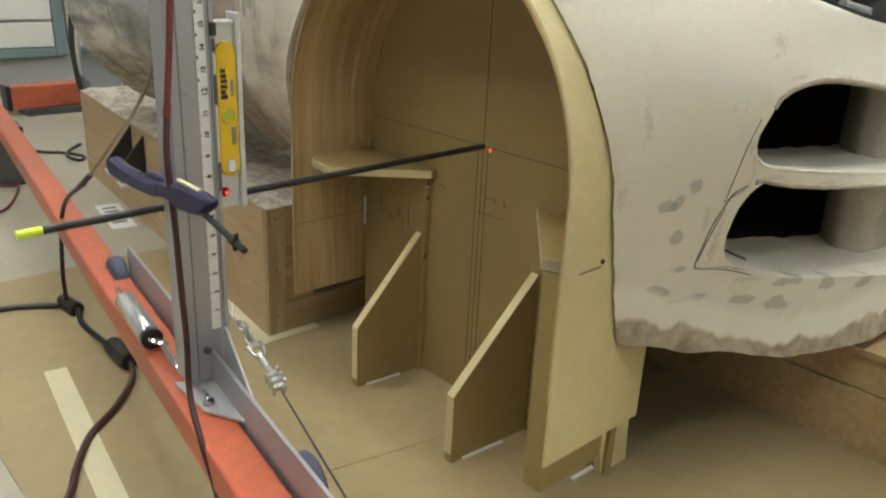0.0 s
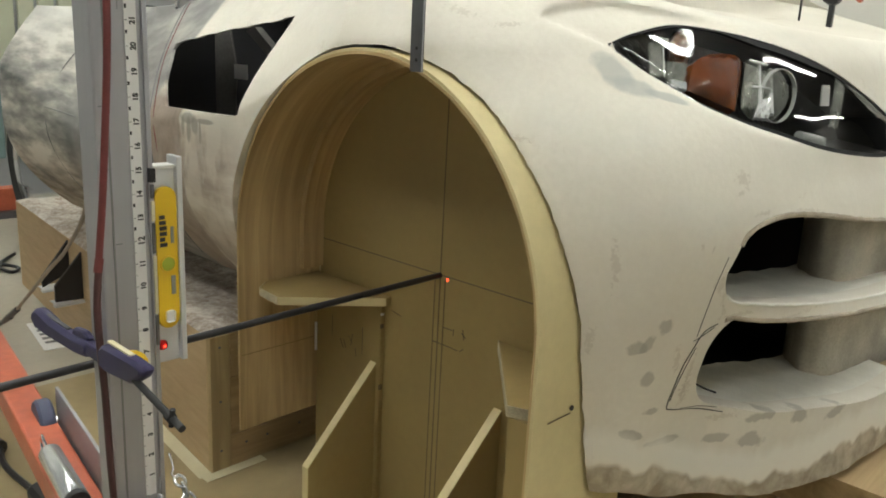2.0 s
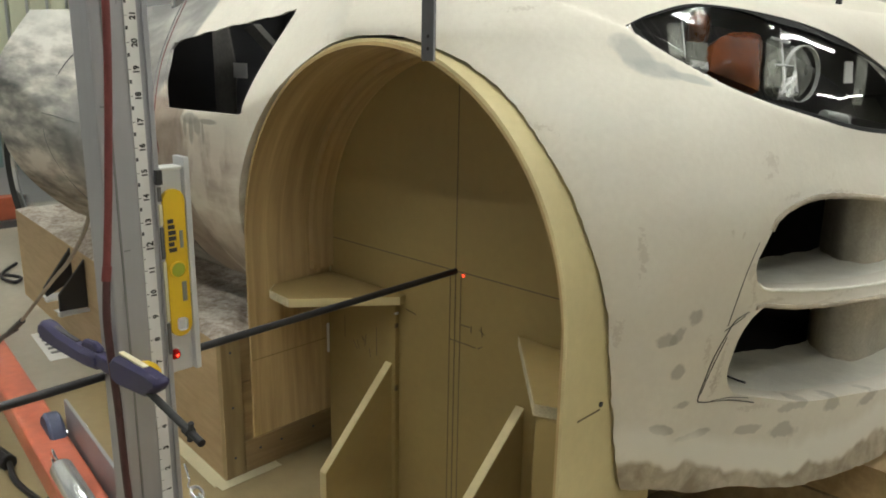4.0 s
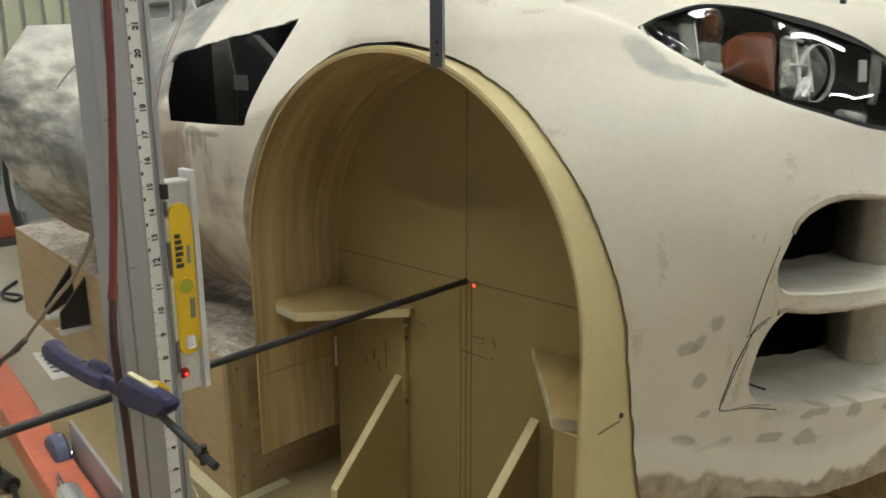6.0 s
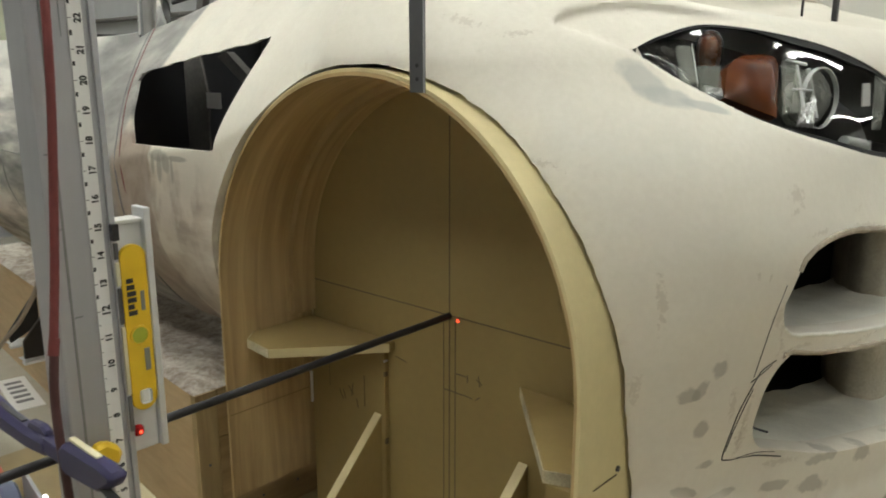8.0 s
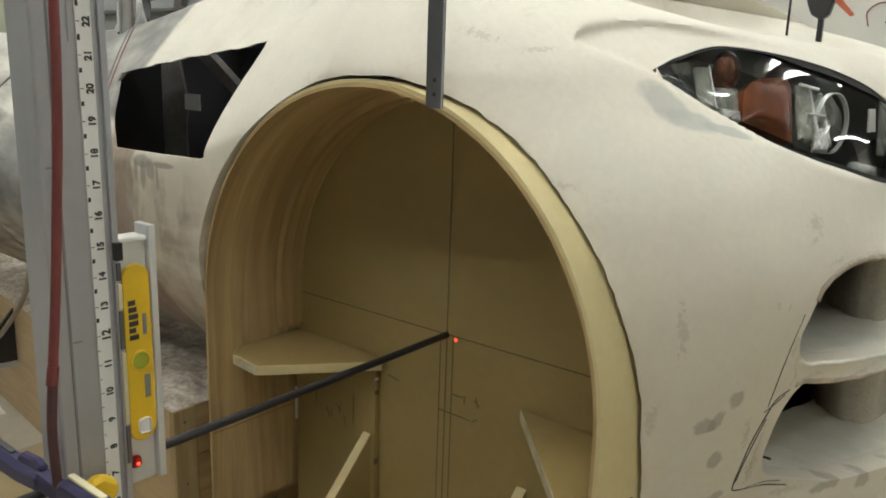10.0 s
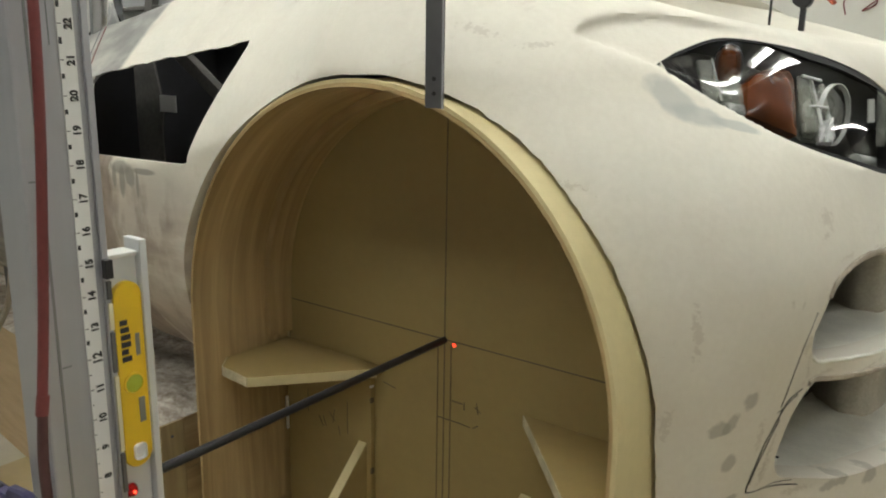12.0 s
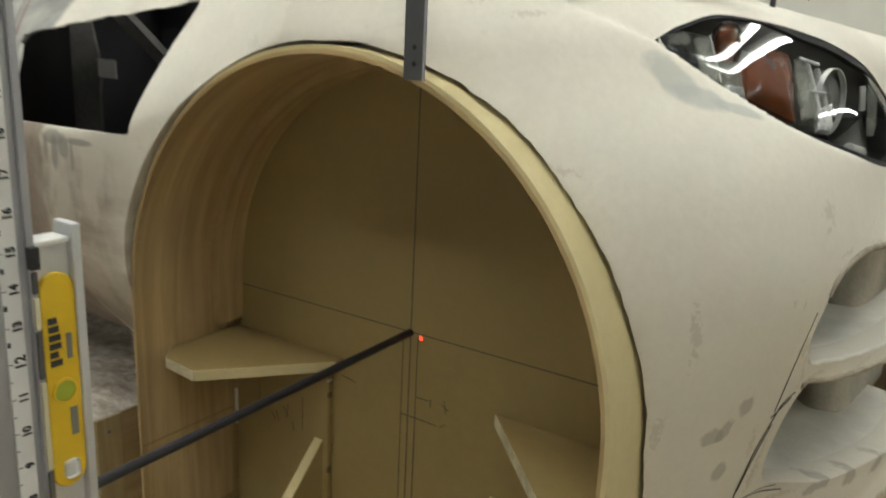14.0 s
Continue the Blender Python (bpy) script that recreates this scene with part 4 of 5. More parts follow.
def arch_buck():
    a = thing("wheel_arch_buck", (0, -0.05, 0), "tan fibreboard wheel arch template with gussets standing on the floor", "wheel arch template")
    part("rim_strip", u_strip(0.3290, 0.0045, -0.179, 0.03, 0.142, 0.118, 0.0333), MDF_EDGE, a, "pale bent fibreboard rim strip", True, 0.6)
    # black strip darkens the rim gap in place of its shade
    part("gap_shade", u_strip(0.3338, 0.0024, -0.1125, 0.02, 0.30, 0.30, -0.159), BLACK, a, "black strip standing in for the shade in the gap round the rim")
    part("liner", u_strip(0.3245, 0.0043, -0.1815, 0.0, 0.142, 0.22, 0.0212), LINER, a, "wood-grained inner liner", True, 0.6)
    part("liner_step", u_strip(0.3125, 0.0118, -0.045, 0.0, 0.43, 0.43), LINER, a, "stepped inner liner", True, 0.6)
    n = 36
    outline = [(-0.315, 0.0), (0.318, 0.0)] + [(ARCH_X + 0.318 * math.cos(math.pi * k / n), ARCH_Z + 0.318 * math.sin(math.pi * k / n)) for k in range(n + 1)]
    part("back_panel", prism(outline, 0.0, 0.016, "y"), MDF, a, "tan fibreboard back panel with pencil lines")
    def skewed(bm, f, by):
        """The gusset stands a little askew: its back end is set further forward along the car."""
        for v in bm.verts:
            v.co.x += by * (1 + v.co.y / f)
        return bm

    for x, f, by in ((-0.157, 0.148, 0.013), (0.13, 0.172, 0.008)):
        part("gusset", skewed(prism([(-f, 0.0), (-f, 0.127), (-0.001, 0.298), (-0.001, 0.0)], x - 0.008, x + 0.008, "x", 0.001), f, by), MDF, a, "sloping fibreboard gusset")
        bm = None
        for (y0, z0), (y1, z1) in (((-.001, .298), (-f, .127)), ((-f, .127), (-f, .02))):
            n = Vector((z1 - z0, y0 - y1)).normalized() * 0.0011
            bm = prism([(y0, z0), (y1, z1), (y1 + n.x, z1 + n.y), (y0 + n.x, z0 + n.y)], x - .0075, x + .0075, "x", 0, bm)
        part("gusset_edge", skewed(bm, f, by), MDF_EDGE, a, "pale sawn edge")
        part("glue_bead", rod((x + .01, -f * .86, 0.003), (x + .018, -f * .35, 0.003), 0.004, 8), PAPER, a, "white glue bead")
    part("backing_board", box(-0.309, -0.128, -0.010, -0.0005, 0.0, 0.3995, 0.0008), MDF, a, "fibreboard backing behind the gusset")
    for z, h in ((.356, .008), (.240, .010), (.380, .004)):
        part("edge_chip", box(-.1295, -.1270, -.0104, -.0035, z, z + h, .0006), PENCIL if h > .006 else PAPER, a, "chip in the board's edge")
    part("corner_shelf", prism([(-0.316, -0.001), (-0.316, -0.120), (-0.292, -0.148), (-0.230, -0.154), (-0.112, -0.014), (-0.112, -0.001)], 0.402, 0.417, "z", 0.001), MDF, a, "chamfered corner shelf")
    edge_band("shelf_edge", [(-0.316, -0.120), (-0.292, -0.148), (-0.230, -0.154)], 0.4025, 0.4165, "z", a, RAW_EDGE, "rough sawn shelf edge")
    edge_band("shelf_edge", [(-0.230, -0.154), (-0.112, -0.014)], 0.4025, 0.4165, "z", a, MDF_EDGE, "pale sawn shelf edge")
    part("corner_shelf", prism([(0.13, -0.001), (0.285, -0.168), (0.318, -0.155), (0.319, -0.001)], 0.394, 0.410, "z", 0.001), MDF, a, "chamfered corner shelf")
    edge_band("shelf_edge", [(0.13, -0.001), (0.285, -0.168), (0.318, -0.155)], 0.3945, 0.4095, "z", a, RAW_EDGE, "rough sawn shelf edge")
    part("shelf_batten", box(0.285, 0.318, -0.165, -0.02, 0.05, 0.393, 0.001), MDF, a, "upright batten under the shelf")
    part("foot_gusset", prism([(0.0, 0.0), (-0.03, 0.16), (0.055, 0.16), (0.068, 0.0)], 0.298, 0.312, "x", .001), MDF_EDGE, a, "pale foot plate")
    part("glue_bead", rod((0.292, -.05, 0.006), (0.294, .02, 0.006), 0.004, 8), PAPER, a, "white glue bead")
    part("glue_bead", rod((-0.309, -.012, 0.262), (-0.309, -.012, 0.318), 0.0025, 8), PAPER, a, "white glue bead")
    part("scribe_line", box(-0.3168, -0.3162, -0.172, -0.012, 0.2862, 0.2882), MDF, a)
    # pencil lines
    e = -0.0006
    def mark(x0, x1, z0, z1):
        part("pencil_line", box(x0, x1, e, e + 0.001, z0, z1), PENCIL, a)
    mark(-0.31, 0.31, 0.4822, 0.4838)
    mark(-0.0008, 0.0008, 0.02, 0.80)
    mark(-0.0118, -0.0106, 0.02, 0.478)
    mark(0.0106, 0.0120, 0.02, 0.478)
    mark(0.012, 0.032, 0.396, 0.3975)
    mark(-0.012, 0.028, 0.366, 0.3675)
    mark(0.034, 0.0355, 0.388, 0.400)
    e = -0.0106
    mark(-0.176, -0.175, 0.292, 0.345)
    mark(-0.262, -0.261, 0.305, 0.345)
    e = -0.0006
    for x0, z0, x1, z1, y in ((-.238, .306, -.228, .290, -.0102), (-.228, .308, -.222, .292, -.0102), (-.214, .318, -.203, .306, -.0102), (-.203, .325, -.207, .302, -.0102), (-.195, .300, -.192, .285, -.0102), (-.112, .392, -.088, .388, -.0002), (.052, .398, .062, .392, -.0002), (.055, .404, .058, .388, -.0002), (.058, .372, .050, .366, -.0002), (.045, .366, .028, .367, -.0002)):
        part("pencil_stroke", rod((x0, y, z0), (x1, y, z1), .0007, 6), PENCIL, a)
    part("edge_mark", rod((0.3455, -0.118, 0.413), (0.3475, -0.118, 0.413), 0.0035, 8), INK, a, "black pen dot")
    part("edge_line", box(0.3449, 0.3457, -0.165, -0.118, 0.405, 0.4065), PENCIL, a)


arch_buck()


def buck_boxes():
    b = thing("wooden_plinth", (-0.9, 0.2, 0), "low plywood plinth box under the body, with plaster-dusted top", "plinth")
    def slanted(bm):
        """The side runs a few degrees off the car's axis."""
        for v in bm.verts:
            v.co.y -= 0.11 * (v.co.x + 0.445)
        return bm

    part("side_board", slanted(box(-1.90, -0.445, -0.168, -0.152, 0, 0.285, 0.001)), PLY_BOX, b)
    # the end is closed by an upright corner post, boards and a kick board
    part("corner_post", box(-0.445, -0.430, -0.168, -0.126, 0, 0.285, 0.001), PINE, b)
    for y0, y1, z0, z1 in ((-.1245, -.01, .195, .285), (-.008, .10, .195, .285), (.102, .5, .195, .285), (-.1245, -.055, .071, .1935), (.30, .5, .071, .1935), (-.1245, .5, 0, .0695)):
        part("end_board", box(-0.447, -0.432, y0, y1, z0, z1, 0.0012), BOX_END, b, "stained plywood end board")
    for y in (-.148, -.09, -.04, .04):
        for z in (.045, .15, .262) if y < -.06 else (.045, .262):
            part("nail", rod((-.433, y, z), (-.4292 if y < -.13 else -.4312, y, z), .0028, 8), STEEL, b)
    part("far_end_board", slanted(box(-1.915, -1.90, -0.168, 0.34, 0, 0.285, 0.001)), PLY_BOX, b)
    part("back_board", box(-1.90, -0.448, 0.484, 0.5, 0, 0.285), PLY_BOX, b)
    part("riser", box(-1.25, -0.55, 0.12, 0.42, 0.288, 0.50, .001), BOX_END, b, "riser block under the clay body")
    top = bmesh.new()
    bmesh.ops.create_grid(top, x_segments=130, y_segments=60, size=0.5)
    for v in top.verts:
        x, y = -1.17 + v.co.x * 1.475, 0.165 + v.co.y * 0.668
        edge = min(1, (0.5 - max(abs(v.co.x), abs(v.co.y))) / 0.03)
        h = 0.008 * noise.noise((x * 14, y * 14, 0)) + 0.005 * noise.noise((x * 45, y * 45, 3))
        v.co = (x, y, 0.286 + edge * (0.010 + h))
    part("plaster_top", slanted(top), PLASTER, b, "rough dusty plaster spread over the top", True)
    n = thing("nose_plinth", (0.3, 0.5, 0), "brown plywood plinth box under the nose", "plinth")
    part("side_board", box(-0.30, 0.80, 0.40, 0.416, 0, 0.118, 0.001), BOX_END, n)
    part("side_board", box(-0.30, 0.80, 0.404, 0.420, 0.120, 0.182, 0.001), BOX_END, n)
    part("end_board", box(0.784, 0.80, 0.421, 1.2, 0, 0.182, 0.001), BOX_END, n)
    part("top_board", box(-0.30, 0.80, 0.395, 1.2, 0.183, 0.195), BOX_END, n)
    for xs in ((-1.05, -1.05, 0), (1.6, 1.6, .0016)):
        k = [(xs[0], -.72), (xs[0], 1.6), (.418 + xs[2], 1.6), (-.046 + xs[2], -.72)]
        solid("floor_sheet", prism(k, 0.0, 0.004, "z"), SHEET, "tan hardboard sheet laid on the concrete", "floor sheet", kind="structure")


buck_boxes()


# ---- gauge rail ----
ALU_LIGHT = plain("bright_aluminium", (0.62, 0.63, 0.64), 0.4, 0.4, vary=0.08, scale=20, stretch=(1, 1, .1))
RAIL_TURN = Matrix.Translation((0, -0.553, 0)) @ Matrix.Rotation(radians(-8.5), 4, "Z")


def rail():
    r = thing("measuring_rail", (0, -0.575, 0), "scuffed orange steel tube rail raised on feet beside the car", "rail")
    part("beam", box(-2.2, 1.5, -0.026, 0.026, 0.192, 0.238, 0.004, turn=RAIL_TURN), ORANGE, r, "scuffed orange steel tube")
    for x in (-1.95, 1.2):
        part("foot", box(x - .06, x + .06, -0.06, 0.06, 0.0, 0.191, 0.004, turn=RAIL_TURN), STEEL, r)
    c = thing("slide_carriage", (0, -0.55, 0.24), "aluminium slide carriage with rollers riding on the orange rail", "carriage")
    t = RAIL_TURN
    part("angle_plate", box(-0.40, 0.42, 0.030, 0.035, 0.200, 0.286, 0.001, turn=t), ALU, c, "long aluminium angle plate")
    for x in (-0.405, 0.285):
        part("roller", lathe([(0.006, -.012), (0.036, -.012), (0.04, -.008), (0.04, .008), (0.036, .012), (0.006, .012), (0.006, -.012)], t @ Vector((x, 0.05 if x > 0 else 0.012, 0.225)), t.to_3x3() @ Vector((0, 1, 0)), 28), BLUE_WHEEL, c, "blue-grey roller", True)
        part("axle_nut", rod(t @ Vector((x, -0.006 if x < 0 else 0.03, 0.225)), t @ Vector((x, 0.06, 0.225)), 0.008, 6), CHROME, c)
    part("bracket", prism([(0.02, -0.572), (0.105, -0.572), (0.195, -0.527), (0.060, -0.500)], 0.2395, 0.2440, "z", 0.0008), ALU_LIGHT, c, "cut aluminium foot bracket")
    web = prism([(0.050, 0.2442), (0.175, 0.2442), (0.165, 0.252), (0.062, 0.322), (0.050, 0.318)], -0.5150, -0.5115, "y", 0.0006)
    for v in web.verts:
        v.co.y -= (v.co.x - .05) * .16
    part("bracket_web", web, ALU_LIGHT, c, "upright aluminium gusset plate")
    part("bracket_bolt", lathe([(0.001, .006), (0.005, .006), (0.007, .001), (0.007, 0), (0.001, 0)], (0.168, -0.540, 0.2440), (0, 0, 1), 12), CHROME, c, "bolt head", True)
    part("bracket_bolt", lathe([(0.001, .006), (0.006, .006), (0.008, .001), (0.008, 0), (0.001, 0)], (0.098, -0.562, 0.2455), (0, 0, 1), 12), CHROME, c, "bolt head", True)
    s = thing("return_spring", (-0.2, -0.53, 0.24), "shiny steel gas spring cylinder hooked along the orange rail", "spring")
    a, b = Vector((-0.245, -0.529, 0.253)), Vector((-0.105, -0.549, 0.253))
    part("cylinder", rod(a, b, 0.0155, 20, bevel=0.002), SPRING_STEEL, s, "shiny cylinder", True)
    part("end_cap", rod(b, b + (b - a).normalized() * 0.012, 0.0160, 20, bevel=0.002), BLACK, s, "", True)
    part("hook", tube([a, a + Vector((-0.02, 0.0, 0.012)), a + Vector((-0.045, 0.006, 0.008)), a + Vector((-0.055, 0.008, -0.01)), a + Vector((-0.035, 0.004, -0.016))], 0.002), CHROME, s)
    part("shackle", tube([b + Vector((0.01, -.002, 0)), b + Vector((0.03, -0.012, 0.01)), b + Vector((0.045, 0, 0.006)), b + Vector((0.03, 0.01, 0)), b + Vector((0.01, .002, 0))], 0.0028), CHROME, s, "steel shackle")
    part("link_rod", tube([b + Vector((0.04, 0, 0.004)), b + Vector((0.12, -0.008, -0.006)), (0.09, -0.56, 0.253)], 0.004), CHROME, s)
    w = thing("turnbuckle_wire", (0.05, -0.45, 0.22), "steel turnbuckle with a thin wire, stretched beside the carriage", "turnbuckle")
    p, q = Vector((-0.02, -0.435, 0.242)), Vector((0.10, -0.462, 0.232))
    d = (q - p).normalized()
    side = d.cross(Vector((0, 0, 1))).normalized()

    def loop(at, long, wide, r, flat):
        """An oval ring along the wire, lying flat or standing on edge."""
        w = side if flat else Vector((0, 0, 1))
        ring = [p + d * (at + long * (.5 + .5 * math.cos(k * math.pi / 6))) + w * (wide * math.sin(k * math.pi / 6)) for k in range(13)]
        return tube(ring, r, 2, 6)

    part("hook", tube([p - d * .105 + Vector((0, 0, .012)), p - d * .085, p - d * .07 + side * .006, p - d * .06], 0.0016), SPRING_STEEL, w)
    for k, at in enumerate((-.066, -.044, -.022)):
        part("link", loop(at, .030, .0068, .0022, k % 2 == 0), SPRING_STEEL, w, "chain link")
    part("shackle", loop(.006, .034, .0095, .0028, True), SPRING_STEEL, w, "steel shackle")
    part("shackle_pin", rod(p + d * .012 - side * .014, p + d * .012 + side * .014, .0032, 10), SPRING_STEEL, w, "", True)
    part("barrel", rod(p + d * .036, p + d * .085, .0058, 12), SPRING_STEEL, w, "", True)
    for k in range(3):
        m = Matrix.Translation(p + d * (.090 + .015 * k)) @ d.to_track_quat("X", "Z").to_matrix().to_4x4()
        part("clip", box(-.0045, .0045, -.010, .010, -.004, .005, .0018, turn=m), SPRING_STEEL, w, "wire rope clip")
        for sy in (-.0072, .0072):
            part("clip_nut", rod(m @ Vector((0, sy, -.011)), m @ Vector((0, sy, .012)), .0026, 6), SPRING_STEEL, w)
    part("wire", tube([q, q + d * 0.2 + Vector((0, 0.004, -.012)), q + d * 0.6 + Vector((0, 0.01, -.03)), q + d * 1.2], 0.0015, 6, 6), STEEL, w, "thin steel wire")


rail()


def post():
    p = thing("height_gauge_post", (0.02, -0.54, 0.24), "grey aluminium upright post with an adhesive inch scale", "post")
    part("column", box(0.003, 0.043, -0.560, -0.502, 0.245, 1.75, 0.002), ALU, p, "grey aluminium box column")
    # groove is a flat darker strip, with its shade put into the colour
    part("groove", box(0.0431, 0.0436, -0.548, -0.546, 0.25, 1.75), ALU_DARK, p)
    part("front_lip", box(0.0432, 0.0462, -0.508, -0.5025, 0.28, 1.75, 0.0008), ALU, p, "raised edge of the column")
    part("scale_tape", box(0.0432, 0.0442, -0.5255, -0.5130, 0.316, 1.75), PAPER, p, "white adhesive inch scale")
    for k in range(0, 53):
        z = 0.3166 + k * 0.0254 / 2
        part("tick", box(0.0442, 0.0445, -0.5253, -0.5235 if k % 2 else -0.5226, z - .0003, z + .0003), INK, p)
    for n in range(1, 25):
        z = 0.3166 + n * 0.0254
        cu = bpy.data.curves.new("numeral", "FONT")
        cu.body, cu.size, cu.align_x, cu.align_y, cu.extrude = str(n), 0.0080 if n != 12 else 0.010, "CENTER", "CENTER", 0.0002
        cu.offset = 0.00035
        tmp = bpy.data.objects.new("numeral", cu)
        me = bpy.data.meshes.new_from_object(tmp)
        me.name = "numeral"
        bpy.data.objects.remove(tmp)
        # the figures lie on their side, reading down the post
        me.transform(Matrix.Translation((0.0446, -0.5172, z)) @ Matrix(((0, 0, 1, 0), (0, -1, 0, 0), (1, 0, 0, 0), (0, 0, 0, 1))))
        me.materials.clear()
        me.materials.append(INK)
        ob = new("numeral", me)
        ob.parent = p
        ob.matrix_parent_inverse = Matrix.Translation(-Vector(p["base"]))
    for n in range(1, 13):
        z = 0.3166 + (n + 11.55) * 0.0254
        part("small_numeral", box(0.0442, 0.0445, -0.5250, -0.5228, z - .0018 - .001 * (n > 9), z + .0018), INK, p)
    for y0, y1, z in ((-.556, -.546, .764), (-.552, -.548, .70), (-.545, -.538, .62)):
        part("scratch", box(0.0431, 0.0434, y0, y1, z, z + .0014), ALU_DARK, p)
    for y, z0, z1 in ((-.541, .93, 1.05), (-.538, .99, 1.08), (-.544, 1.0, 1.06), (-.532, .86, .90)):
        part("scratch", box(0.0431, 0.0434, y, y + .0008, z0, z1), ALU_DARK, p)
    part("column_bolt", rod((0.043, -0.535, 0.29), (0.049, -0.535, 0.29), 0.005, 6), STEEL, p)
    # hose clipped to the post
    h = thing("red_hose", (0.06, -0.57, 0.0), "dark red rubber hose hanging down the aluminium post", "hose")
    part("upper_hose", tube([(0.052, -0.545, 1.75), (0.054, -0.546, 1.1), (0.06, -0.549, 0.87), (0.066, -0.563, 0.71), (0.073, -0.577, 0.61)], 0.0038, 10, 10), RED_HOSE, h, "", True)
    part("lower_hose", tube([(0.073, -0.577, 0.61), (0.080, -0.584, 0.56), (0.092, -0.586, 0.48), (0.097, -0.587, 0.415), (0.104, -0.588, 0.345), (0.118, -0.595, 0.28), (0.160, -0.604, 0.24), (0.205, -0.607, 0.17), (0.25, -0.62, 0.07), (0.33, -0.66, 0.012), (0.6, -0.95, 0.010)], 0.0038, 10, 10), DARK_HOSE, h, "darkened lower hose", True)
    part("joint", rod((0.0722, -0.5755, 0.617), (0.0738, -0.5785, 0.603), 0.0045, 12), RED_HOSE, h, "", True)


post()


def level():
    l = thing("spirit_level", (0.02, -0.475, 0.47), "aluminium torpedo level with yellow side plate, upright on the post", "spirit level")
    x = 0.0375
    part("web", box(x - .012, x + .002, -0.5015, -0.4755, 0.474, 0.697, 0.001), ALU_LIGHT, l, "milled aluminium web")
    part("flange", box(x - .014, x + .009, -0.4755, -0.469, 0.474, 0.710, 0.001), ALU_LIGHT, l, "bright aluminium flange")
    # white paint carries the strong overhead shine on the top edge
    part("top_edge", box(x - .014, x + .006, -0.5015, -0.476, 0.697, 0.701, 0.001), WHITE, l)
    r = 0.0128
    cy = -0.4886
    zt, zb = 0.665, 0.5285
    out = [(cy + r * math.cos(math.pi * k / 12), zt + r * math.sin(math.pi * k / 12)) for k in range(13)] + [(cy - r * math.cos(math.pi * k / 12), zb - r * math.sin(math.pi * k / 12)) for k in range(13)]
    part("side_plate", prism(out, x + .0022, x + .0075, "x", 0.0008), YELLOW, l, "yellow plastic side plate")
    part("vial", lathe([(0.0095, 0), (0.0095, .0012), (0.0078, .0016), (0.0078, .0004), (0.0095, 0)], (x + .0075, cy, 0.591), (1, 0, 0), 24), YELLOW, l, "vial ring", True)
    part("bubble_vial", lathe([(0.001, .0015), (0.004, .0012), (0.0084, .0004), (0.0084, 0), (0.001, 0)], (x + .0075, cy, 0.591), (1, 0, 0), 20), VIAL, l, "green bubble vial", True)
    part("small_vial", box(x + .0073, x + .0082, cy + .003, cy + .0085, 0.555, 0.577, 0.0004), ALU_DARK, l, "dark slot vial")
    part("upper_vial", box(x + .0073, x + .0080, cy + .004, cy + .008, 0.614, 0.633, 0.0003), ALU_DARK, l, "dark slot")
    part("clear_vial", box(x + .0073, x + .0088, cy - .005, cy + .006, 0.523, 0.537, 0.003), PAPER, l, "clear end vial")
    for k, w in enumerate((.0085, .006, .0085, .0085, .0075, .0065)):
        part("lettering_bar", box(x + .0075, x + .0080, cy - .0085, cy - .0085 + w, 0.611 + k * .0062, 0.6155 + k * .0062), INK, l)
    part("laser_window", lathe([(0.001, .006), (0.004, .005), (0.0062, .001), (0.0062, 0), (0.001, 0)], (x + .0045, -0.4975, 0.4965), (1, 0, 0), 18), BEAD, l, "red laser window", True)
    part("laser_point", lathe([(0.0005, .0006), (0.0016, .0003), (0.0016, 0), (0.0005, 0)], (x + .0105, -0.4975, 0.4965), (1, 0, 0), 10), LASER, l, "glowing red point")
    m = thing("magnet_clips", (0.03, -0.501, 0.5), "black and brass magnet strips between the level and the post", "magnet strip")
    for z0, z1, mt in ((0.50, 0.535, STEEL), (0.537, 0.603, TAPE), (0.606, 0.640, STEEL), (0.642, 0.664, TAPE), (0.667, 0.682, STEEL), (0.685, 0.700, BLACK)):
        part("strip", box(0.0464, 0.0485 if mt is not BLACK else 0.053, -0.5068 if mt is not BLACK else -0.509, -0.5030, z0, z1, 0.0004), mt, m)


level()


def arrow():
    a = thing("pointer_shaft", (0, -0.36, 0.4795), "black carbon arrow shaft with neon nock, at the wheel centre", "pointer")
    part("shaft", rod((-0.001, -0.70, 0.474), (0, -0.001, 0.4825), 0.0048, 14), BLACK, a, "black carbon shaft", True)
    part("nock", rod((-0.001, -0.727, 0.4735), (-0.001, -0.70, 0.474), 0.0052, 10, 0.0054), NEON, a, "neon yellow nock", True)
    part("laser_spot", lathe([(0.0005, .0006), (0.0019, .0004), (0.0024, 0), (0.0005, 0)], (0.0165, -0.001, 0.4785), (0, -1, 0), 12), LASER, a, "red laser spot on the back panel")


arrow()


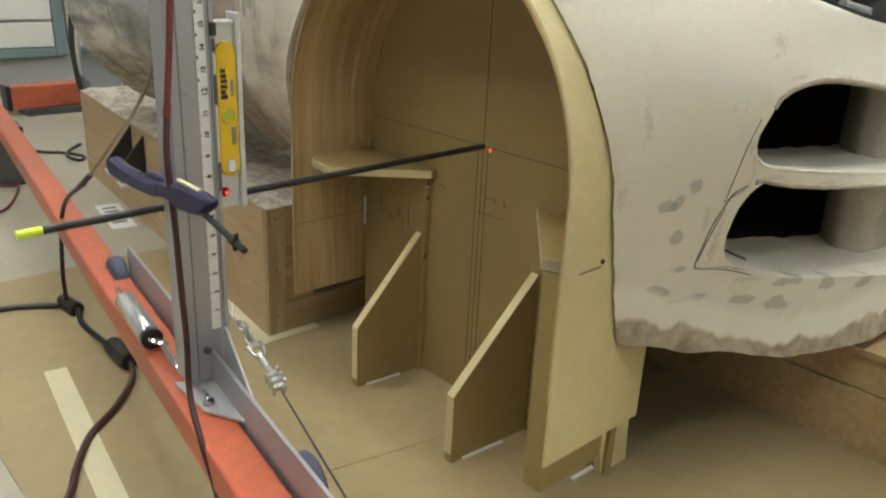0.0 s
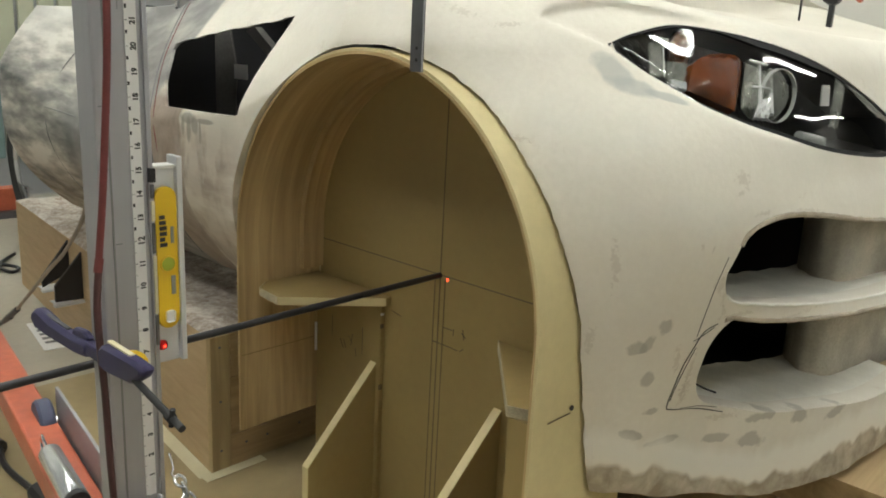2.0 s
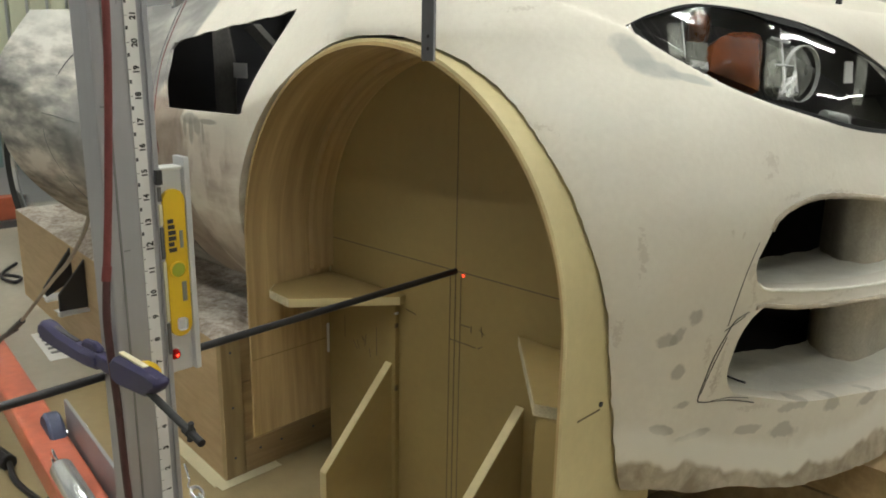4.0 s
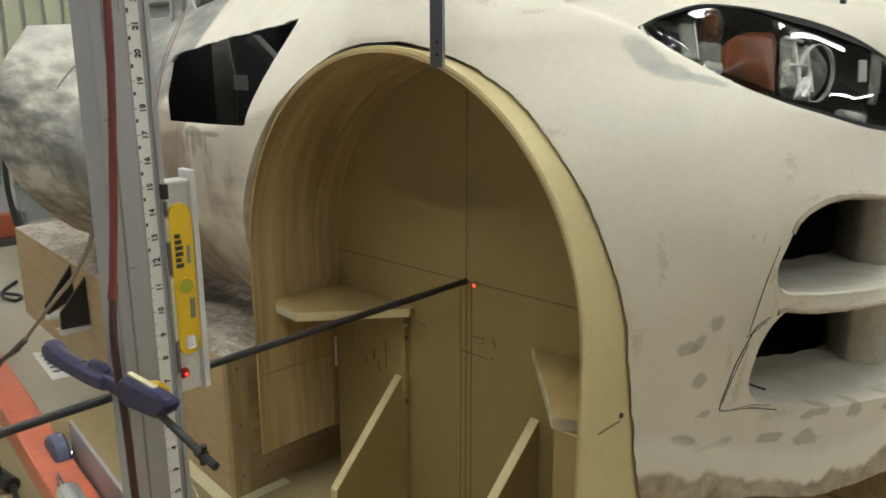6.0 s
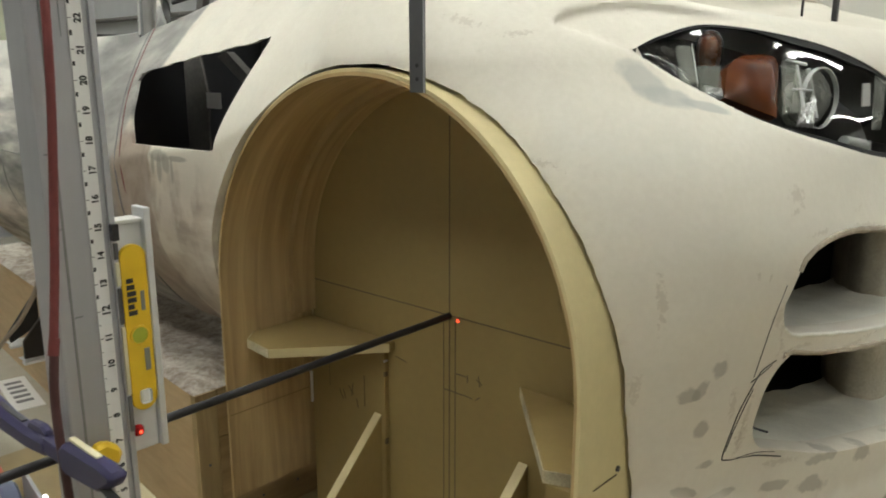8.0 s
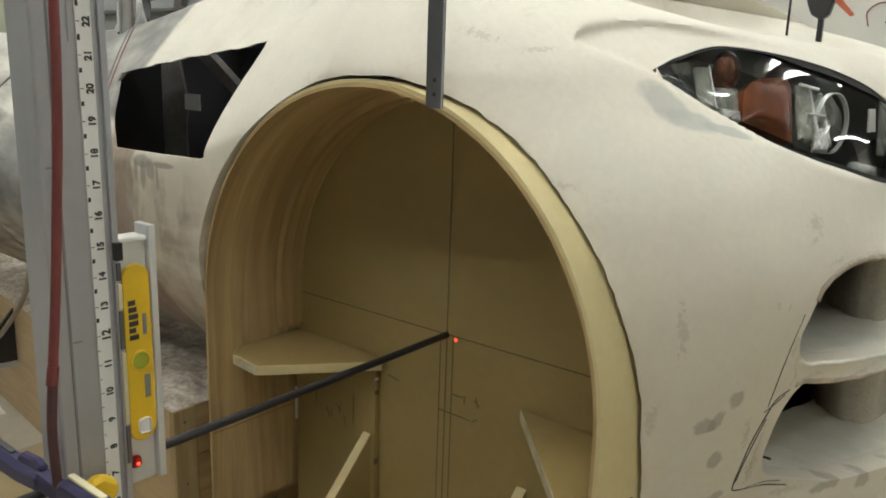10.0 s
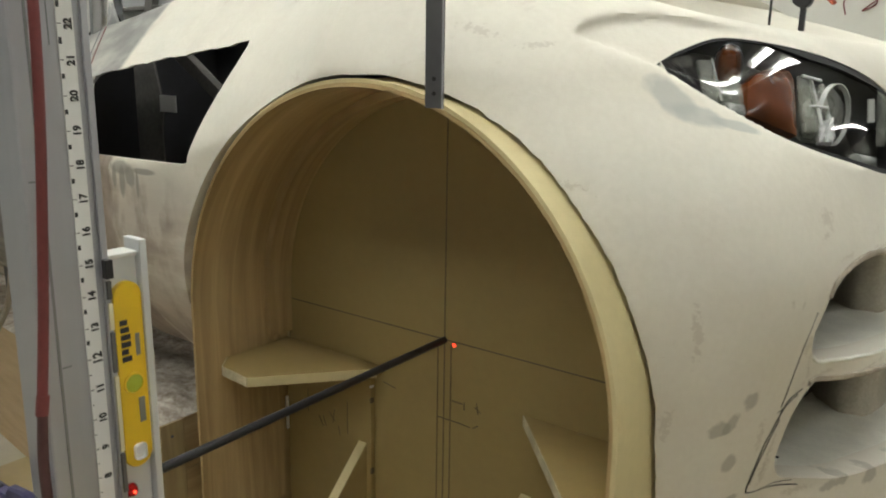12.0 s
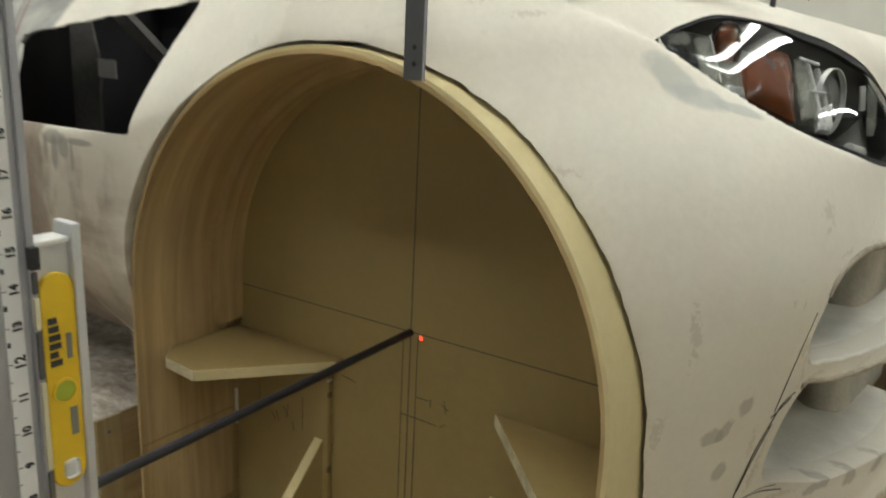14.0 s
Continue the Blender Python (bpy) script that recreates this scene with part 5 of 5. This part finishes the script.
def quick_clamp():
    c = thing("quick_clamp", (0.05, -0.58, 0.52), "indigo one-hand bar clamp gripping the post, yellow pads", "clamp")
    y0, y1 = -0.590, -0.574
    part("handle", prism([(-0.097, 0.510), (-0.092, 0.521), (-0.078, 0.527), (-0.04, 0.522), (0.02, 0.522), (0.056, 0.526), (0.060, 0.517), (0.054, 0.507), (0.02, 0.502), (-0.05, 0.499), (-0.085, 0.500)], y0, y1, "y", 0.0045), BLUE, c, "curved indigo handle", True)
    part("grip", prism([(-0.082, 0.5255), (-0.04, 0.5235), (0.0, 0.5235), (0.0, 0.521), (-0.04, 0.521)], y0 + .0055, y1 - .0055, "y", 0.0003), BLACK, c, "black grip inlay")
    part("trigger", prism([(0.012, 0.521), (0.020, 0.531), (0.045, 0.534), (0.056, 0.530), (0.056, 0.525)], y0 + .004, y1 - .004, "y", 0.002), BLUE, c, "trigger")
    part("head", prism([(0.086, 0.528), (0.098, 0.536), (0.160, 0.539), (0.182, 0.537), (0.180, 0.527), (0.155, 0.512), (0.10, 0.506), (0.088, 0.510)], y0, y1, "y", 0.0038), BLUE, c, "indigo clamp head", True)
    part("neck", box(0.050, 0.095, -0.588, -0.576, 0.510, 0.526, 0.003), BLUE, c, "neck between handle and head")
    part("name_plate", box(0.100, 0.150, -0.5845, -0.5790, 0.5375, 0.5398, 0.0005), TAPE, c, "pale name plate")
    part("pad", prism([(-0.548, 0.480), (-0.528, 0.476), (-0.521, 0.482), (-0.522, 0.494), (-0.535, 0.504), (-0.548, 0.502)], 0.047, 0.060, "x", 0.004), YELLOW, c, "yellow jaw pad")
    part("bar", rod((0.14, -0.585, 0.522), (0.252, -0.587, 0.503), 0.0036, 10), RUBBER, c, "dark steel bar", True)
    part("stop_pin", rod((0.232, -0.587, 0.498), (0.236, -0.587, 0.516), 0.0026, 8), RUBBER, c)
    part("stop_collar", rod((0.226, -0.5866, 0.5075), (0.234, -0.5868, 0.506), 0.0050, 10), RUBBER, c)


quick_clamp()


def hanging_rule():
    r = thing("steel_rule", (0.135, -0.203, 0.81), "dark steel rule hanging upright before the arch top", "steel rule")
    part("blade", box(0.124, 0.146, -0.205, -0.2035, 0.808, 1.9), STEEL, r, "dark steel blade")
    for z in (0.822, 0.836):
        part("hole", rod((0.135, -0.2054, z), (0.135, -0.2049, z), 0.0022, 10), BLACK, r)
    part("edge", box(0.144, 0.146, -0.2054, -0.2049, 0.808, 1.9), ALU, r)


hanging_rule()


# ---- floor clutter ----
def clutter():
    s = solid("tape_strip", box(-0.0, 0.75, -0.020, 0.020, 0.0, 0.0006, turn=Matrix.Translation((-0.553, -0.5625, 0.0042)) @ Matrix.Rotation(radians(-7.9), 4, "Z")), TAPE, "strip of cream masking tape on the floor", "tape")
    solid("tape_strip", box(-0.36, 0.012, -0.030, -0.003, 0.0042, 0.0050, turn=Matrix.Translation((-0.435, -0.168, 0)) @ Matrix.Rotation(radians(-6.3), 4, "Z")), TAPE, "masking tape marking the plinth side on the floor", "tape")
    solid("tape_strip", box(-0.428, -0.404, -0.195, -0.06, 0.0052, 0.0059), TAPE, "masking tape marking the plinth corner on the floor", "tape")
    card = thing("paper_card", (-1.39, -0.106, 0), "white printed card lying on the floor", "card")
    lie = Matrix.Translation((-1.39, -0.118, 0)) @ Matrix.Rotation(radians(-9), 4, "Z")
    part("sheet", box(-0.12, 0.12, -0.036, 0.034, 0.0, 0.0012, turn=lie), PAPER, card)
    for k in range(5):
        part("printed_bar", box(-0.09 + k * .036, -0.072 + k * .036, -0.022, 0.018, 0.0012, 0.0015, turn=lie), STEEL, card)
    for x, pts in ((-1.34, [(-.070, .278), (-.147, .182), (-.142, .156), (-.070, .188)]), (-1.22, [(-.084, .272), (-.155, .192), (-.156, .148), (-.084, .145)])):
        f = thing("black_fin", (x, pts[0][0], pts[3][1]), "black triangular plastic fin standing out from the plinth side", "fin", "black fins")
        part("plate", prism(pts, x - .004, x + .004, "x", .0012), BLACK, f, "black triangular plate")
        p, q = Vector(pts[0]), Vector(pts[1])
        n = Vector((-(q - p).y, (q - p).x)).normalized() * .0035
        part("edge_strip", prism([tuple(p), tuple(q), tuple(q - n), tuple(p - n)], x + .0042, x + .0060, "x"), STEEL, f, "worn edge strip")
        y0, z0 = pts[2]
        part("foot_strip", box(x - .006, x + .012, y0 - .004, pts[3][0], z0 - .013, z0 - .006, .001), ALU_LIGHT, f, "bright aluminium foot strip")
        part("foot_plate", box(x - .05, x - .007, y0 + .004, pts[3][0] - .02, z0 - .012, z0 - .009, .0008), ALU_LIGHT, f, "thin bright foot plate")
    cable = thing("power_cable", (-0.6, -0.5, 0), "black power cable with plugs lying on the floor by the rail", "cable")
    part("cord", tube([(-0.93, -1.1, 0.010), (-0.90, -0.75, 0.010), (-0.881, -0.57, 0.010), (-0.856, -0.508, 0.010), (-0.82, -0.465, 0.014)], 0.0065, 8, 8), BLACK, cable)
    part("plug", rod((-0.835, -0.452, 0.018), (-0.765, -0.445, 0.018), 0.0165, 10, bevel=.004), BLACK, cable, "black plug")
    part("cord", tube([(-0.765, -0.445, 0.018), (-0.70, -0.457, 0.012), (-0.60, -0.452, 0.012), (-0.55, -0.45, 0.018)], 0.006, 8, 8), BLACK, cable)
    part("socket", rod((-0.56, -0.450, 0.02), (-0.47, -0.450, 0.02), 0.018, 10, bevel=.004), BLACK, cable, "black socket")
    part("cord", tube([(-0.47, -0.450, 0.018), (-0.42, -0.468, 0.011), (-0.347, -0.527, 0.0095), (-0.288, -0.592, 0.0095), (-0.21, -0.642, 0.0095), (-0.146, -0.676, 0.0095), (0.0, -0.78, 0.0095)], 0.0062, 8, 8), DARK_HOSE, cable)
    part("cord", tube([(-0.80, -0.455, 0.03), (-0.792, -0.458, 0.09), (-0.765, -0.46, 0.18), (-0.735, -0.46, 0.25), (-0.68, -0.46, 0.30), (-0.575, -0.462, 0.352)], 0.0045, 8, 8), BLACK, cable)
    part("cable_sleeve", rod((-0.61, -0.4615, 0.336), (-0.535, -0.4635, 0.377), 0.0052, 8), BLACK, cable)
    part("cord", tube([(-0.54, -0.463, 0.375), (-0.36, -0.473, 0.485), (-0.25, -0.485, 0.545), (-0.14, -0.5, 0.625), (-0.02, -0.54, 0.74)], 0.0028, 8, 8), CORD, cable, "thin tan cord")
    coil = thing("red_cord_coil", (-1.8, -0.3, 0), "thin red cord lying in loops on the floor", "cord")
    part("loops", tube([(-2.2, -0.30, .006), (-1.95, -0.22, .006), (-1.85, -0.27, .006), (-1.95, -0.36, .008), (-2.1, -0.30, .011), (-1.9, -0.25, .010), (-1.72, -0.30, .007), (-1.60, -0.38, .006), (-1.8, -0.42, .007), (-1.95, -0.40, .006)], 0.004, 8, 7), RED_HOSE, coil)
    loop = thing("black_cord_loop", (-2.15, 0, 0), "black cord loop lying on the floor behind the plinth", "cord")
    part("loop_line", tube([(-2.6, -0.16, .006), (-2.283, -0.075, .006), (-2.2, 0.0, .006), (-2.104, 0.045, .006), (-2.05, 0.01, .008), (-2.11, -0.01, .012), (-2.19, 0.02, .012), (-2.3, 0.1, .006)], 0.006, 8, 7), BLACK, loop)
    w = thing("rear_wheel", (-2.30, 0.31, 0), "black tyre on a chrome rim behind the clay body", "wheel")
    ctr, ax = (-2.30, 0.31, 0.335), (0, -1, 0)
    part("tyre", lathe([(0.24, -.10), (0.30, -.11), (0.33, -.08), (0.335, -.02), (0.335, .02), (0.33, .08), (0.30, .11), (0.24, .10), (0.24, -.10)], ctr, ax, 48), RUBBER, w, "black tyre", True)
    part("rim", lathe([(0.24, .10), (0.245, .108), (0.235, .11), (0.22, .09), (0.16, .05), (0.03, .06), (0.001, .06)], ctr, ax, 48), CHROME, w, "chrome rim", True)
    o = thing("orange_crossbeam", (-3, 0.1, 0), "orange steel crossbeam with a black end cap on the floor", "beam")
    part("beam", box(-3.05, -2.97, 0.05, 1.6, 0.03, 0.13, 0.004), ORANGE, o)
    part("end_cap", box(-3.055, -2.965, 0.03, 0.05, 0.025, 0.135, 0.004), BLACK, o, "black end cap")
    part("skid", box(-3.08, -2.94, 0.1, 1.6, 0.0, 0.03), STEEL, o)


clutter()


# ---- behind the car ----
def cabin():
    c = thing("windscreen_frame", (-0.9, 0.1, 0.9), "chrome tube standing on the clay cowl before a dusty windscreen", "windscreen")
    part("pillar", tube([(-0.862, 0.05, 0.89), (-0.855, 0.05, 1.0), (-0.85, 0.06, 1.4)], 0.032, 6, 20), CHROME, c, "chrome tube", True)
    part("screen", prism([(-2.0, 0.905), (-0.38, 0.905), (-0.62, 1.45), (-2.0, 1.45)], 0.36, 0.37, "y"), WALL_LOW, c, "grey dusty windscreen")
    part("screen_pillar", prism([(-1.20, .86), (-1.17, .86), (-1.02, 1.45), (-1.06, 1.45)], 0.34, 0.359, "y", .002), DUSTY, c, "dark windscreen pillar")
    part("screen_rail", prism([(-2.0, .955), (-.42, .965), (-.42, .975), (-2.0, .967)], 0.342, 0.359, "y", .002), DUSTY, c, "dark rail across the windscreen")
    part("wiper_arm", tube([(-1.16, 0.27, 0.985), (-1.04, 0.27, 0.998), (-0.93, 0.27, 1.000), (-0.84, 0.265, 1.002), (-0.74, 0.26, 0.995)], 0.006, 6, 8), BLACK, c, "black wiper arm")
    part("bowden_wire", tube([(-0.99, 0.08, 0.90), (-0.96, 0.09, 0.95), (-0.90, 0.12, 0.975), (-0.80, 0.2, 0.985)], 0.0012, 6, 6), PAPER, c, "thin pale wire")
    w = thing("spring_clamp", (0.1, 1.2, CEILING), "black and orange spring clamp hanging behind the bonnet", "clamp")
    part("jaw", prism([(0.075, 1.06), (0.084, 1.02), (0.096, 0.992), (0.117, 0.980), (0.134, 0.988), (0.142, 1.02), (0.19, 1.036), (0.185, 1.045), (0.14, 1.05), (0.13, 1.08), (0.09, 1.085)], 1.2, 1.225, "y", .004), BLACK, w, "black jaw")
    part("lever", prism([(0.145, 1.020), (0.183, 0.986), (0.190, 0.992), (0.152, 1.034)], 1.195, 1.21, "y", .002), ORANGE, w, "orange lever")
    part("hanger", rod((0.115, 1.212, 1.08), (0.115, 1.212, CEILING), .004, 8), BLACK, w)
    part("tail", box(0.112, 0.124, 1.205, 1.22, 0.80, 0.985, .002), BLACK, w, "black bar")
    k = thing("hanging_rod", (0.048, 1.2, CEILING), "thin black rod hanging from the ceiling behind the bonnet", "rod")
    part("rod", rod((0.048, 1.2, 0.80), (0.048, 1.2, CEILING), .003, 8), BLACK, k)
    part("end_eye", rod((0.048, 1.196, 0.795), (0.048, 1.204, 0.795), .008, 12), BLACK, k)
    r = thing("red_wall_cord", (0.0, 1.893, 1.05), "thin red cord pinned in loops on the partition wall", "cord")
    part("strand", tube([(-0.40, 1.893, 1.13), (-0.344, 1.893, 1.117), (-0.252, 1.893, 1.099), (-0.156, 1.893, 1.109), (-0.10, 1.893, 1.16)], 0.0022, 6, 6), RED_HOSE, r)
    part("strand", tube([(0.072, 1.893, 1.004), (0.065, 1.893, 1.045), (0.097, 1.893, 1.071), (0.14, 1.893, 1.062), (0.153, 1.893, 1.033), (0.117, 1.893, 1.015), (0.198, 1.893, 1.063), (0.3, 1.893, 1.03), (0.36, 1.893, 1.10)], 0.0022, 6, 6), RED_HOSE, r)


cabin()
